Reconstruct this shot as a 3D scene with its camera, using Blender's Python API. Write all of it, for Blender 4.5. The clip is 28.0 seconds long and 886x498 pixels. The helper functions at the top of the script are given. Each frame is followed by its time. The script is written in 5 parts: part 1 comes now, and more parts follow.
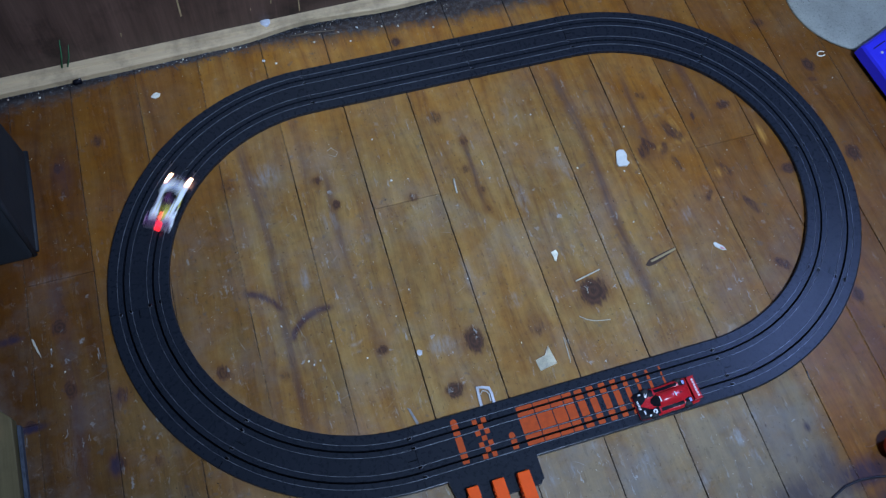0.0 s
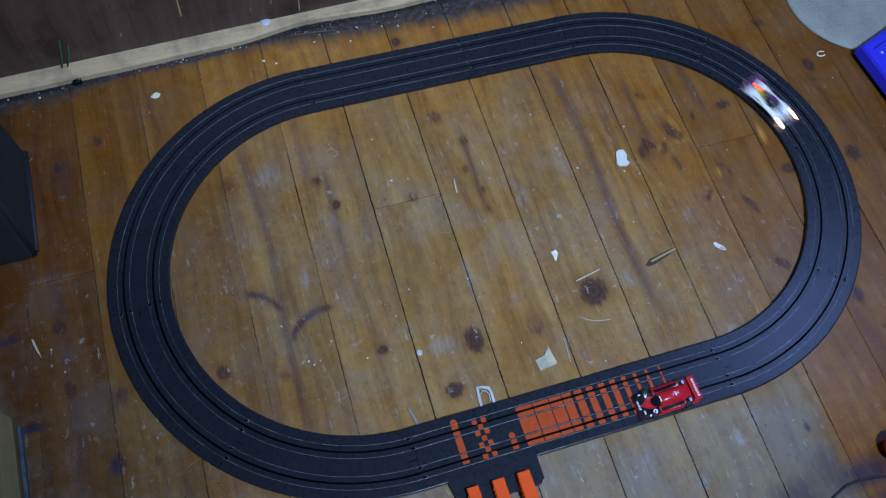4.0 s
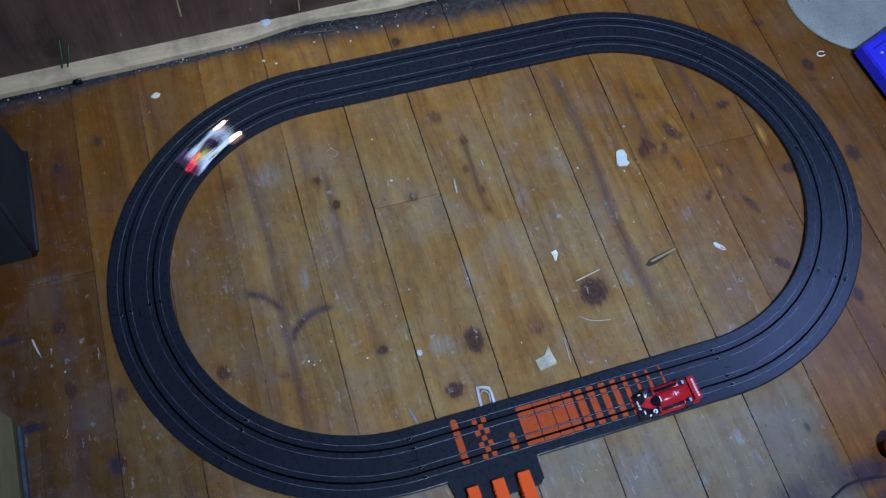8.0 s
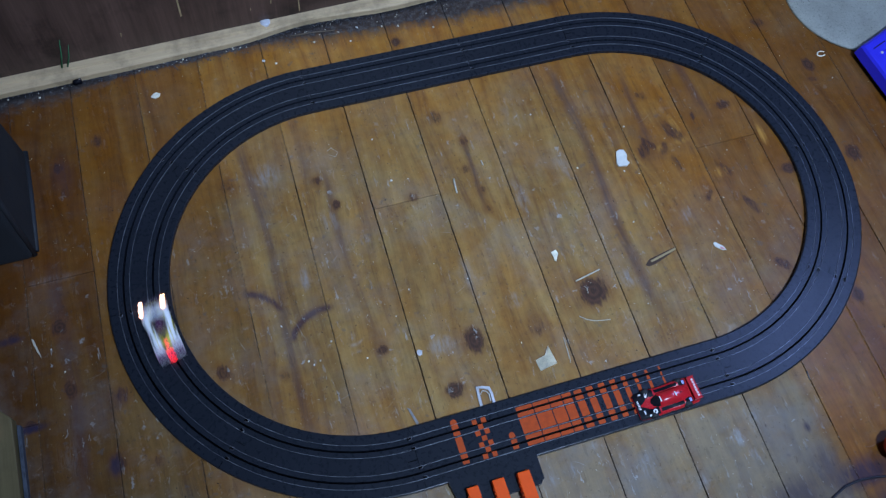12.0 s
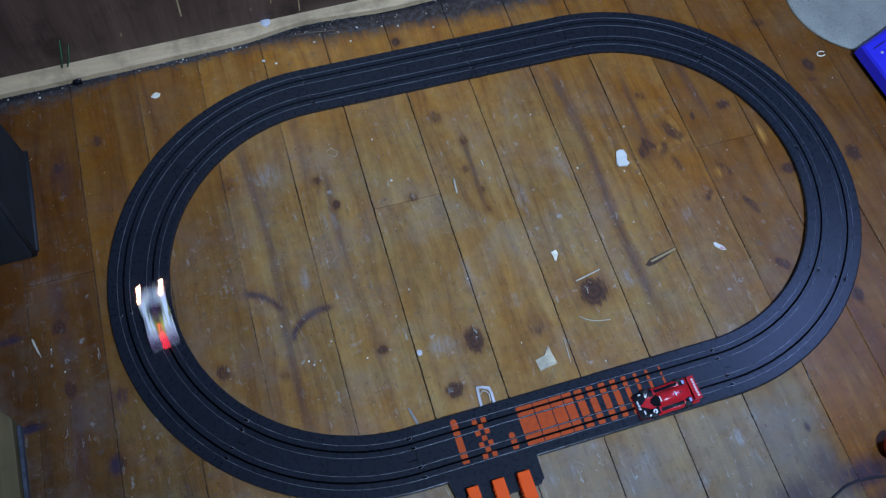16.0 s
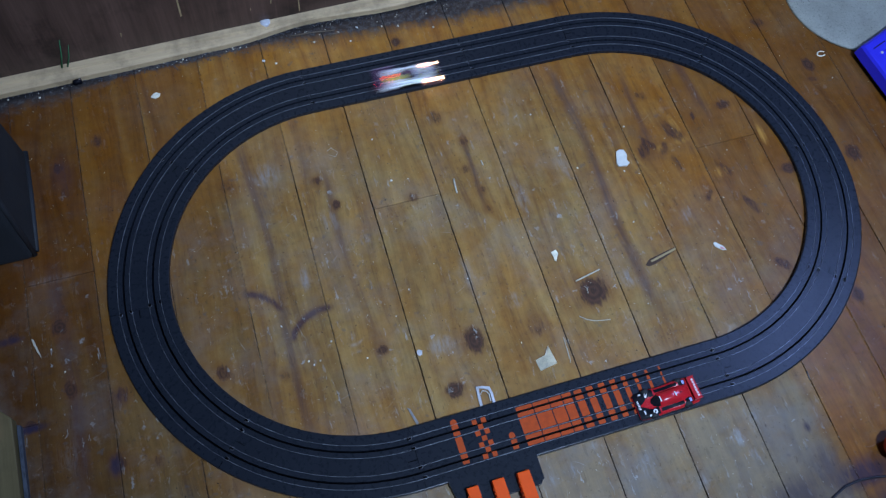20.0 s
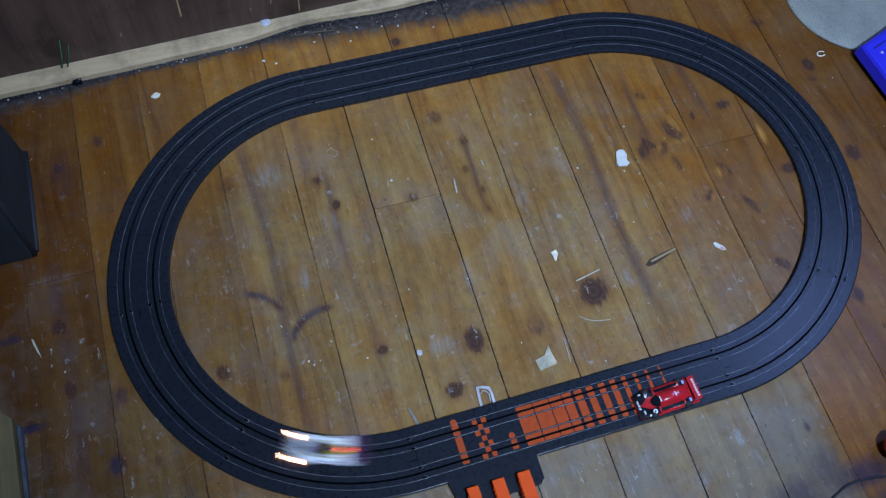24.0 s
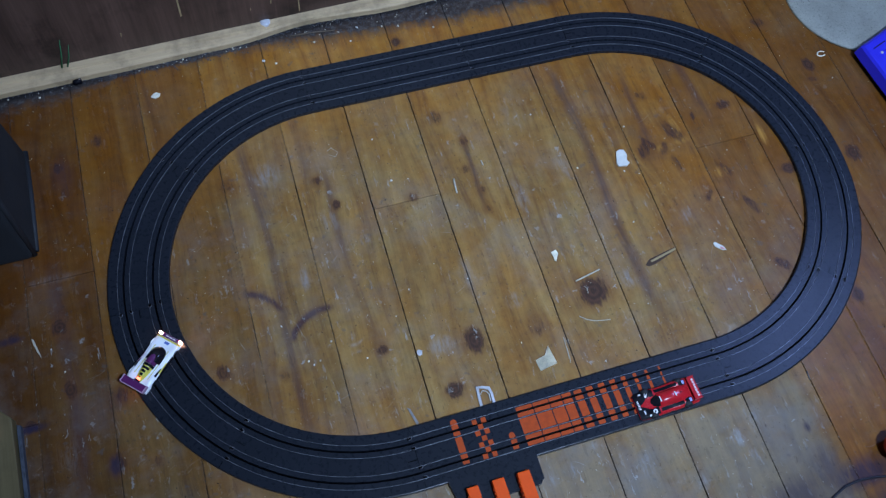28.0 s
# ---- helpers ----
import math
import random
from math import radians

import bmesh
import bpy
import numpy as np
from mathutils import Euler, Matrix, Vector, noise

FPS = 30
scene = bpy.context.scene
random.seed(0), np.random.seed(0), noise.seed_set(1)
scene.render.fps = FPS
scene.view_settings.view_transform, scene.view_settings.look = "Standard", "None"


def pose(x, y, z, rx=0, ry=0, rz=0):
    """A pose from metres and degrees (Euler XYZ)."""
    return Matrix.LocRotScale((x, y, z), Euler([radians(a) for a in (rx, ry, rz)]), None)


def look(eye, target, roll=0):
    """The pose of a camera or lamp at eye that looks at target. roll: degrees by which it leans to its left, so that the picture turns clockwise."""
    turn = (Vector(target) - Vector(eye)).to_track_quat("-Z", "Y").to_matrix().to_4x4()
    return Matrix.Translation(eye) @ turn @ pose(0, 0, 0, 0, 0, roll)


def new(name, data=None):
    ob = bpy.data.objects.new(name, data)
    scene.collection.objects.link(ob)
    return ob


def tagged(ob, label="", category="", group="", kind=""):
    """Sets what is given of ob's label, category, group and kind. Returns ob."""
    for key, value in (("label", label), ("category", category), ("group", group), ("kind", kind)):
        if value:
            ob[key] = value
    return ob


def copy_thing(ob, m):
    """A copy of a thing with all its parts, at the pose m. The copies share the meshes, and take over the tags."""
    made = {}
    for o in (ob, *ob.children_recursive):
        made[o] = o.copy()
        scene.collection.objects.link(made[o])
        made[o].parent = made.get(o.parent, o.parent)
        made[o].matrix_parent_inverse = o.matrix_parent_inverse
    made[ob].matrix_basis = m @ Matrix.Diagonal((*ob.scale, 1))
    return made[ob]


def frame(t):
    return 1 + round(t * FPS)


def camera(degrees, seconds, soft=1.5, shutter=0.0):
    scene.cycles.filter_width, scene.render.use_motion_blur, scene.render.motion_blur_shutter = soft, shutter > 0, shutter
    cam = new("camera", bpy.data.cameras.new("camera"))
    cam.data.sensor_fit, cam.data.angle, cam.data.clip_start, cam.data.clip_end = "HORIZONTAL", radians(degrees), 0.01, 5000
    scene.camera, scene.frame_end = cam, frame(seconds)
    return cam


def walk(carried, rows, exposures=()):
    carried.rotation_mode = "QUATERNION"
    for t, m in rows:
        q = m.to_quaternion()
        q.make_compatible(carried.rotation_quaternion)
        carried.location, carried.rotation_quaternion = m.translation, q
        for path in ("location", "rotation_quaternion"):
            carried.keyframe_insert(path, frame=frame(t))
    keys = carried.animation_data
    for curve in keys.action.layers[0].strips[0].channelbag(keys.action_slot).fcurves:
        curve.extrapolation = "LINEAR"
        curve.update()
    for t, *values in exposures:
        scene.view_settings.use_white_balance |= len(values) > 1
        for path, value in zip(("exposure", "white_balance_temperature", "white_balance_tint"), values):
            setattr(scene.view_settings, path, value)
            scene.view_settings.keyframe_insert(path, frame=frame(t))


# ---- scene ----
# ---- camera: fixed above the track ----
cam = camera(53.36, 28.0, 1.3, 0.6)
EYE = pose(-0.2913, -0.4868, 0.9865, 27.281, -3.378, -17.464)
walk(cam, [(0.0, EYE), (28.0, EYE)], [(0.0, 0.0), (28.0, 0.0)])

# ---- world: the room is closed, a dim sky lies outside ----
world = bpy.data.worlds.new("world")
scene.world = world
world.use_nodes = True
sky = world.node_tree.nodes.new("ShaderNodeTexSky")
sky.sky_type, sky.sun_disc = "NISHITA", False
sky.sun_elevation, sky.sun_rotation = radians(35), radians(80)
world.node_tree.nodes["Background"].inputs[1].default_value = 0.08
world.node_tree.links.new(sky.outputs[0], world.node_tree.nodes["Background"].inputs[0])

# Room: x from west to east, y from south to north (metres)
ROOM_W, ROOM_E, ROOM_S, ROOM_N, ROOM_H = -1.35, 1.45, -1.8, 0.398, 2.4

# unseen pendant lamp added, cool white reflector bulb turned to the track's middle
LAMP_AT = (0.20, -1.00, 2.05)
lamp_data = bpy.data.lights.new("added_pendant_light", "SPOT")
# the narrow spot cone dims the edges like lens falloff
lamp_data.spot_size, lamp_data.spot_blend, lamp_data.shadow_soft_size = radians(53), 1.0, 0.12
lamp_data.energy, lamp_data.color = 303.0, (0.456, 0.650, 1.0)
lamp = new("added_pendant_light", lamp_data)
lamp.matrix_world = look((LAMP_AT[0], LAMP_AT[1], LAMP_AT[2] - 0.02), (0.08, 0.245, 0.0))

# daylight in the opening of the east window
day_data = bpy.data.lights.new("window_daylight", "AREA")
day_data.shape, day_data.size, day_data.size_y = "RECTANGLE", 0.32, 0.44
day_data.energy, day_data.color = 12.0, (0.25, 0.40, 1.0)
day = new("window_daylight", day_data)
day.matrix_world = look((ROOM_E + 0.03, 0.20, 1.88), (0.4, 0.05, 0.5))

# ---- track plan ----
STRAIGHT, RADIUS, HALF, LANE, TOP = 0.381, 0.2632, 0.0364, 0.0172, 0.0062
RAIL = 0.0072          # rails lie this far to both sides of a slot


# ---------------------------------------------------------------- materials
def shader(name):
    m = bpy.data.materials.new(name)
    m.use_nodes = True
    nt = m.node_tree
    return m, nt, nt.nodes["Principled BSDF"]


def node(nt, kind, **values):
    n = nt.nodes.new(kind)
    for key, value in values.items():
        n.inputs[key.replace("_", " ")].default_value = value
    return n


def ramp(nt, source, stops):
    r = nt.nodes.new("ShaderNodeValToRGB")
    while len(r.color_ramp.elements) < len(stops):
        r.color_ramp.elements.new(0.5)
    for e, (at, col) in zip(r.color_ramp.elements, stops):
        e.position, e.color = at, (*col, 1)
    nt.links.new(source, r.inputs[0])
    return r.outputs[0]


def mix(nt, kind, fac, a, b):
    n = nt.nodes.new("ShaderNodeMix")
    n.data_type, n.blend_type = "RGBA", kind
    for socket, value in ((n.inputs[0], fac), (n.inputs[6], a), (n.inputs[7], b)):
        if isinstance(value, (int, float)):
            socket.default_value = value
        elif isinstance(value, tuple):
            socket.default_value = (*value, 1)
        else:
            nt.links.new(value, socket)
    return n.outputs[2]


def calc(nt, op, a, b=0.0, c=0.0, clamp=False):
    n = nt.nodes.new("ShaderNodeMath")
    n.operation, n.use_clamp = op, clamp
    for socket, value in zip(n.inputs, (a, b, c)):
        if isinstance(value, (int, float)):
            socket.default_value = value
        else:
            nt.links.new(value, socket)
    return n.outputs[0]


def coords(nt, scale=(1, 1, 1)):
    tc = nt.nodes.new("ShaderNodeTexCoord")
    mp = nt.nodes.new("ShaderNodeMapping")
    mp.inputs["Scale"].default_value = scale
    nt.links.new(tc.outputs["Object"], mp.inputs[0])
    return mp.outputs[0]


def noise_of(nt, vec, scale, detail=4.0, rough=0.55):
    n = node(nt, "ShaderNodeTexNoise", Scale=scale, Detail=detail, Roughness=rough)
    nt.links.new(vec, n.inputs["Vector"])
    return n.outputs[0]


def bump(nt, bsdf, height, strength, distance):
    b = node(nt, "ShaderNodeBump", Strength=strength, Distance=distance)
    nt.links.new(height, b.inputs["Height"])
    nt.links.new(b.outputs[0], bsdf.inputs["Normal"])


def plain(name, col, rough=0.5, metal=0.0, vary=0.12, coarse=60.0, fine=900.0, relief=0.0, dust=0.0, coat=0.0, dirt=(0.24, 0.23, 0.22)):
    """A surface with variation at two scales, a fine relief and perhaps some dust."""
    m, nt, b = shader(name)
    v = coords(nt)
    big, small = noise_of(nt, v, coarse), noise_of(nt, v, fine, 2)
    both = calc(nt, "ADD", calc(nt, "MULTIPLY", big, 0.65), calc(nt, "MULTIPLY", small, 0.35))
    lo, hi = (tuple(max(0.0, x * (1 - vary)) for x in col), tuple(min(1.0, x * (1 + vary)) for x in col))
    out = ramp(nt, both, [(0.3, lo), (0.7, hi)])
    if dust:
        speck = ramp(nt, noise_of(nt, v, 420.0, 3, 0.7), [(0.60, (0, 0, 0)), (0.66, (1, 1, 1))])
        out = mix(nt, "MIX", calc(nt, "MULTIPLY", speck, dust), out, dirt)
    nt.links.new(out, b.inputs["Base Color"])
    b.inputs["Metallic"].default_value = metal
    nt.links.new(ramp(nt, both, [(0.3, (rough * 0.85,) * 3), (0.7, (min(1, rough * 1.15),) * 3)]), b.inputs["Roughness"])
    if coat:
        b.inputs["Coat Weight"].default_value = coat
    if relief:
        bump(nt, b, both, 0.5, relief)
    return m


def glowing(name, col, strength):
    m, nt, b = shader(name)
    b.inputs["Base Color"].default_value = (*col, 1)
    b.inputs["Emission Color"].default_value = (*col, 1)
    b.inputs["Emission Strength"].default_value = strength
    return m


def attribute(nt, name):
    n = nt.nodes.new("ShaderNodeAttribute")
    n.attribute_name = name
    return n.outputs["Fac"]


def ragged(nt, vec, scale, share, size, rough=0.004):
    """Scattered spots with ragged outlines: a mask; share of the cells that hold one, size of the largest (cells)."""
    warp = node(nt, "ShaderNodeTexNoise", Scale=scale * 4.0, Detail=3.0)
    nt.links.new(vec, warp.inputs["Vector"])
    shift = nt.nodes.new("ShaderNodeVectorMath")
    shift.operation = "MULTIPLY_ADD"
    nt.links.new(warp.outputs["Color"], shift.inputs[0])
    shift.inputs[1].default_value = (rough,) * 3
    nt.links.new(vec, shift.inputs[2])
    cell = node(nt, "ShaderNodeTexVoronoi", Scale=scale)
    cell.voronoi_dimensions = "2D"
    nt.links.new(shift.outputs[0], cell.inputs["Vector"])
    tint = nt.nodes.new("ShaderNodeSeparateColor")
    nt.links.new(cell.outputs["Color"], tint.inputs[0])
    reach = calc(nt, "MULTIPLY", calc(nt, "SUBTRACT", tint.outputs[0], 1 - share), size / share)
    return calc(nt, "MULTIPLY", calc(nt, "SUBTRACT", reach, cell.outputs["Distance"]), 22.0, clamp=True)


def plank_wood():
    """Varnished pine: grain that flows round the knots, worn and scratched varnish, dirt and painted shade by the wall.
    """
    m, nt, b = shader("varnished_pine")
    geo = nt.nodes.new("ShaderNodeNewGeometry")
    xyz = nt.nodes.new("ShaderNodeSeparateXYZ")
    nt.links.new(geo.outputs["Position"], xyz.inputs[0])
    info = nt.nodes.new("ShaderNodeObjectInfo")
    rnd = info.outputs["Random"]
    grain, knot, ring = attribute(nt, "grain"), attribute(nt, "knot"), attribute(nt, "ring")
    wear, dirt, streak = attribute(nt, "wear"), attribute(nt, "dirt"), attribute(nt, "streak")
    stain, seam, rubbed = attribute(nt, "stain"), attribute(nt, "seam"), attribute(nt, "rubbed")
    vec = nt.nodes.new("ShaderNodeCombineXYZ")
    nt.links.new(grain, vec.inputs[0])
    nt.links.new(calc(nt, "MULTIPLY", xyz.outputs[1], 0.045), vec.inputs[1])
    nt.links.new(calc(nt, "MULTIPLY", rnd, 3.0), vec.inputs[2])
    # broad year rings, then fine fibres
    broad = noise_of(nt, vec.outputs[0], 55.0, 3, 0.6)
    fine = noise_of(nt, vec.outputs[0], 330.0, 4, 0.65)
    fibre = noise_of(nt, vec.outputs[0], 1100.0, 3, 0.7)
    g = calc(nt, "ADD", calc(nt, "ADD", calc(nt, "MULTIPLY", broad, 0.62), calc(nt, "MULTIPLY", fine, 0.24)), calc(nt, "MULTIPLY", fibre, 0.14))
    fresh = ramp(nt, g, [(0.34, (0.200, 0.070, 0.012)), (0.46, (0.310, 0.120, 0.018)), (0.54, (0.360, 0.148, 0.022)), (0.68, (0.42, 0.192, 0.034))])
    worn = ramp(nt, g, [(0.34, (0.168, 0.108, 0.048)), (0.46, (0.236, 0.157, 0.063)), (0.54, (0.274, 0.186, 0.074)), (0.68, (0.330, 0.231, 0.098))])
    v3 = nt.nodes.new("ShaderNodeCombineXYZ")
    nt.links.new(xyz.outputs[0], v3.inputs[0])
    nt.links.new(xyz.outputs[1], v3.inputs[1])
    cloud = noise_of(nt, v3.outputs[0], 16.0, 5, 0.62)
    w = calc(nt, "ADD", wear, calc(nt, "MULTIPLY", calc(nt, "SUBTRACT", cloud, 0.5), 1.3), clamp=True)
    col = mix(nt, "MIX", w, fresh, worn)
    # tone from plank to plank
    tone = ramp(nt, rnd, [(0.0, (0.80, 0.76, 0.72)), (0.5, (1.0, 0.98, 0.96)), (1.0, (1.16, 1.10, 1.0))])
    col = mix(nt, "MULTIPLY", 0.75, col, tone)
    # reddish heartwood bands along the grain
    v6 = nt.nodes.new("ShaderNodeCombineXYZ")
    nt.links.new(grain, v6.inputs[0])
    nt.links.new(calc(nt, "MULTIPLY", xyz.outputs[1], 0.16), v6.inputs[1])
    nt.links.new(calc(nt, "MULTIPLY", rnd, 7.0), v6.inputs[2])
    band = ramp(nt, noise_of(nt, v6.outputs[0], 42.0, 4, 0.6), [(0.46, (0, 0, 0)), (0.66, (1, 1, 1))])
    col = mix(nt, "MIX", calc(nt, "MULTIPLY", band, 0.30), col, (0.210, 0.088, 0.022))
    # darker old varnish on some boards
    col = mix(nt, "MULTIPLY", stain, col, (0.38, 0.305, 0.285))
    # mottling, small and large
    blot = ramp(nt, noise_of(nt, v3.outputs[0], 70.0, 5, 0.7), [(0.35, (0.88, 0.87, 0.86)), (0.65, (1.09, 1.09, 1.08))])
    col = mix(nt, "MULTIPLY", 1.0, col, blot)
    shade = ramp(nt, noise_of(nt, v3.outputs[0], 8.0, 3, 0.6), [(0.35, (0.88, 0.85, 0.82)), (0.65, (1.10, 1.10, 1.10))])
    col = mix(nt, "MULTIPLY", 1.0, col, shade)
    # resin streaks
    fray = calc(nt, "MULTIPLY_ADD", noise_of(nt, vec.outputs[0], 260.0, 4, 0.7), 2.2, -0.22, True)
    col = mix(nt, "MIX", calc(nt, "MULTIPLY", calc(nt, "MULTIPLY", streak, fray), 0.70, clamp=True), col, (0.080, 0.040, 0.034))
    # pale scuffs and grey grime
    scuff = ramp(nt, noise_of(nt, v3.outputs[0], 95.0, 6, 0.72), [(0.57, (0, 0, 0)), (0.72, (1, 1, 1))])
    patch = ramp(nt, noise_of(nt, v3.outputs[0], 13.0, 3), [(0.42, (0, 0, 0)), (0.62, (1, 1, 1))])
    col = mix(nt, "MIX", calc(nt, "MULTIPLY", calc(nt, "MULTIPLY", scuff, patch), calc(nt, "ADD", calc(nt, "MULTIPLY", wear, 0.42), 0.08)), col, (0.40, 0.37, 0.34))
    grime = ramp(nt, noise_of(nt, v3.outputs[0], 38.0, 5, 0.7), [(0.52, (0, 0, 0)), (0.75, (1, 1, 1))])
    col = mix(nt, "MIX", calc(nt, "MULTIPLY", grime, 0.24), col, (0.070, 0.050, 0.036))
    # hazy grey veil of dust and grey smudges
    veil = ramp(nt, noise_of(nt, v3.outputs[0], 11.0, 6, 0.68), [(0.46, (0, 0, 0)), (0.68, (1, 1, 1))])
    col = mix(nt, "MIX", calc(nt, "MULTIPLY", veil, calc(nt, "MULTIPLY_ADD", wear, 0.40, 0.02)), col, (0.215, 0.210, 0.212))
    haze = calc(nt, "MULTIPLY", calc(nt, "SUBTRACT", wear, 0.70, clamp=True), calc(nt, "MULTIPLY_ADD", cloud, 3.4, -0.8, True))
    col = mix(nt, "MIX", haze, col, (0.190, 0.190, 0.196))
    smudge = ramp(nt, noise_of(nt, v3.outputs[0], 62.0, 4, 0.6), [(0.64, (0, 0, 0)), (0.70, (1, 1, 1))])
    col = mix(nt, "MIX", calc(nt, "MULTIPLY", smudge, 0.42), col, (0.092, 0.086, 0.084))
    # dents and short dark marks along the grain
    v4 = nt.nodes.new("ShaderNodeCombineXYZ")
    nt.links.new(xyz.outputs[0], v4.inputs[0])
    nt.links.new(calc(nt, "MULTIPLY", xyz.outputs[1], 0.22), v4.inputs[1])
    dent = ramp(nt, noise_of(nt, v4.outputs[0], 310.0, 3, 0.6), [(0.63, (0, 0, 0)), (0.70, (1, 1, 1))])
    col = mix(nt, "MIX", calc(nt, "MULTIPLY", dent, calc(nt, "MULTIPLY_ADD", patch, 0.36, 0.17)), col, (0.050, 0.029, 0.018))
    # fine pale scratches at a slant
    v5 = nt.nodes.new("ShaderNodeCombineXYZ")
    slant = calc(nt, "ADD", xyz.outputs[0], calc(nt, "MULTIPLY", xyz.outputs[1], 0.6))
    nt.links.new(calc(nt, "MULTIPLY", slant, 0.10), v5.inputs[0])
    nt.links.new(calc(nt, "SUBTRACT", xyz.outputs[1], calc(nt, "MULTIPLY", xyz.outputs[0], 0.6)), v5.inputs[1])
    scratch = ramp(nt, noise_of(nt, v5.outputs[0], 420.0, 2, 0.5), [(0.68, (0, 0, 0)), (0.73, (1, 1, 1))])
    col = mix(nt, "MIX", calc(nt, "MULTIPLY", calc(nt, "MULTIPLY", scratch, patch), calc(nt, "MULTIPLY_ADD", wear, 0.20, 0.05)), col, (0.42, 0.38, 0.32))
    # knots with rings and frayed outlines, pale amber figure beside them
    fraying = noise_of(nt, v4.outputs[0], 240.0, 4, 0.7)
    glow = calc(nt, "MULTIPLY", attribute(nt, "figure"), calc(nt, "MULTIPLY_ADD", noise_of(nt, vec.outputs[0], 190.0, 3, 0.6), 4.5, -1.7, True))
    col = mix(nt, "MIX", glow, col, (0.52, 0.255, 0.052))
    body = ramp(nt, calc(nt, "ADD", knot, calc(nt, "MULTIPLY", calc(nt, "SUBTRACT", fraying, 0.5), 1.3)), [(0.52, (0, 0, 0)), (0.86, (1, 1, 1))])
    col = mix(nt, "MIX", calc(nt, "MULTIPLY", knot, 0.60), col, (0.150, 0.056, 0.018))
    rings = calc(nt, "SINE", calc(nt, "MULTIPLY_ADD", fraying, 6.0, calc(nt, "MULTIPLY", ring, 15.0)))
    kcol = ramp(nt, calc(nt, "MULTIPLY_ADD", rings, 0.14, fraying), [(0.3, (0.030, 0.018, 0.016)), (0.75, (0.085, 0.040, 0.027))])
    col = mix(nt, "MIX", calc(nt, "MULTIPLY", body, 0.88), col, kcol)
    # paint flecks, dirt specks, dents and hair scratches
    crowd = ramp(nt, noise_of(nt, v3.outputs[0], 21.0, 4, 0.65), [(0.48, (0, 0, 0)), (0.68, (1, 1, 1))])
    fleck = calc(nt, "MULTIPLY", ragged(nt, v3.outputs[0], 58.0, 0.46, 0.19, 0.016), calc(nt, "MULTIPLY", crowd, calc(nt, "MULTIPLY_ADD", wear, 1.0, 0.07)))
    col = mix(nt, "MIX", fleck, col, (0.40, 0.40, 0.37))
    fine_fleck = calc(nt, "MULTIPLY", ragged(nt, v4.outputs[0], 135.0, 0.42, 0.20, 0.009), calc(nt, "MULTIPLY", calc(nt, "MULTIPLY_ADD", crowd, 0.8, 0.2), calc(nt, "MULTIPLY_ADD", wear, 0.90, 0.08)))
    col = mix(nt, "MIX", fine_fleck, col, (0.40, 0.40, 0.37))
    speck = calc(nt, "MULTIPLY", ragged(nt, v3.outputs[0], 125.0, 0.55, 0.19, 0.009), calc(nt, "MULTIPLY_ADD", crowd, -0.8, 1.0))
    col = mix(nt, "MIX", calc(nt, "MULTIPLY", speck, 0.36), col, (0.040, 0.028, 0.022))
    nick = ragged(nt, v4.outputs[0], 88.0, 0.45, 0.20, 0.006)
    col = mix(nt, "MIX", calc(nt, "MULTIPLY", nick, 0.20), col, (0.060, 0.034, 0.022))
    curl = noise_of(nt, v3.outputs[0], 9.0, 1, 0.4)
    hair = calc(nt, "MULTIPLY_ADD", calc(nt, "ABSOLUTE", calc(nt, "SUBTRACT", curl, 0.5)), -420.0, 1.0, True)
    some = ramp(nt, noise_of(nt, v3.outputs[0], 34.0, 3), [(0.55, (0, 0, 0)), (0.66, (1, 1, 1))])
    col = mix(nt, "MIX", calc(nt, "MULTIPLY", calc(nt, "MULTIPLY", hair, some), calc(nt, "MULTIPLY_ADD", wear, 0.34, 0.05)), col, (0.44, 0.43, 0.39))
    # places rubbed pale
    torn = ramp(nt, noise_of(nt, v4.outputs[0], 150.0, 6, 0.75), [(0.42, (0, 0, 0)), (0.60, (1, 1, 1))])
    col = mix(nt, "MIX", calc(nt, "MULTIPLY", rubbed, torn), col, (0.32, 0.33, 0.33))
    # dark violet-grey stains, and shade painted on the south-east corner boards
    stain_shade = calc(nt, "MULTIPLY", attribute(nt, "blot"), calc(nt, "MULTIPLY_ADD", noise_of(nt, v4.outputs[0], 120.0, 5, 0.7), 2.6, -0.35, True))
    col = mix(nt, "MIX", stain_shade, col, (0.035, 0.027, 0.048))
    # dirt and chipped edges at the gaps
    gritty = noise_of(nt, v3.outputs[0], 230.0, 4, 0.75)
    col = mix(nt, "MIX", calc(nt, "MULTIPLY", seam, calc(nt, "MULTIPLY_ADD", gritty, 4.0, -1.75, True)), col, (0.060, 0.034, 0.022))
    bright = ramp(nt, noise_of(nt, v3.outputs[0], 310.0, 3, 0.7), [(0.60, (0, 0, 0)), (0.68, (1, 1, 1))])
    col = mix(nt, "MIX", calc(nt, "MULTIPLY", calc(nt, "MULTIPLY", seam, bright), 0.62), col, (0.44, 0.43, 0.38))
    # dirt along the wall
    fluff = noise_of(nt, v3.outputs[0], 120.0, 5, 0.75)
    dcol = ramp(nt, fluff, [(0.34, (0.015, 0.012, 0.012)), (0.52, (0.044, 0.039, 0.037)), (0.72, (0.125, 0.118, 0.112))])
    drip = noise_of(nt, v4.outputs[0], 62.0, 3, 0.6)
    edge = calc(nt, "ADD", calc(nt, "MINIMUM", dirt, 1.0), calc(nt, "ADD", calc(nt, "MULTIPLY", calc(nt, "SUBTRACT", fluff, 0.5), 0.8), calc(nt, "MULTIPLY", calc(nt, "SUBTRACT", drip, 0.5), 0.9)))
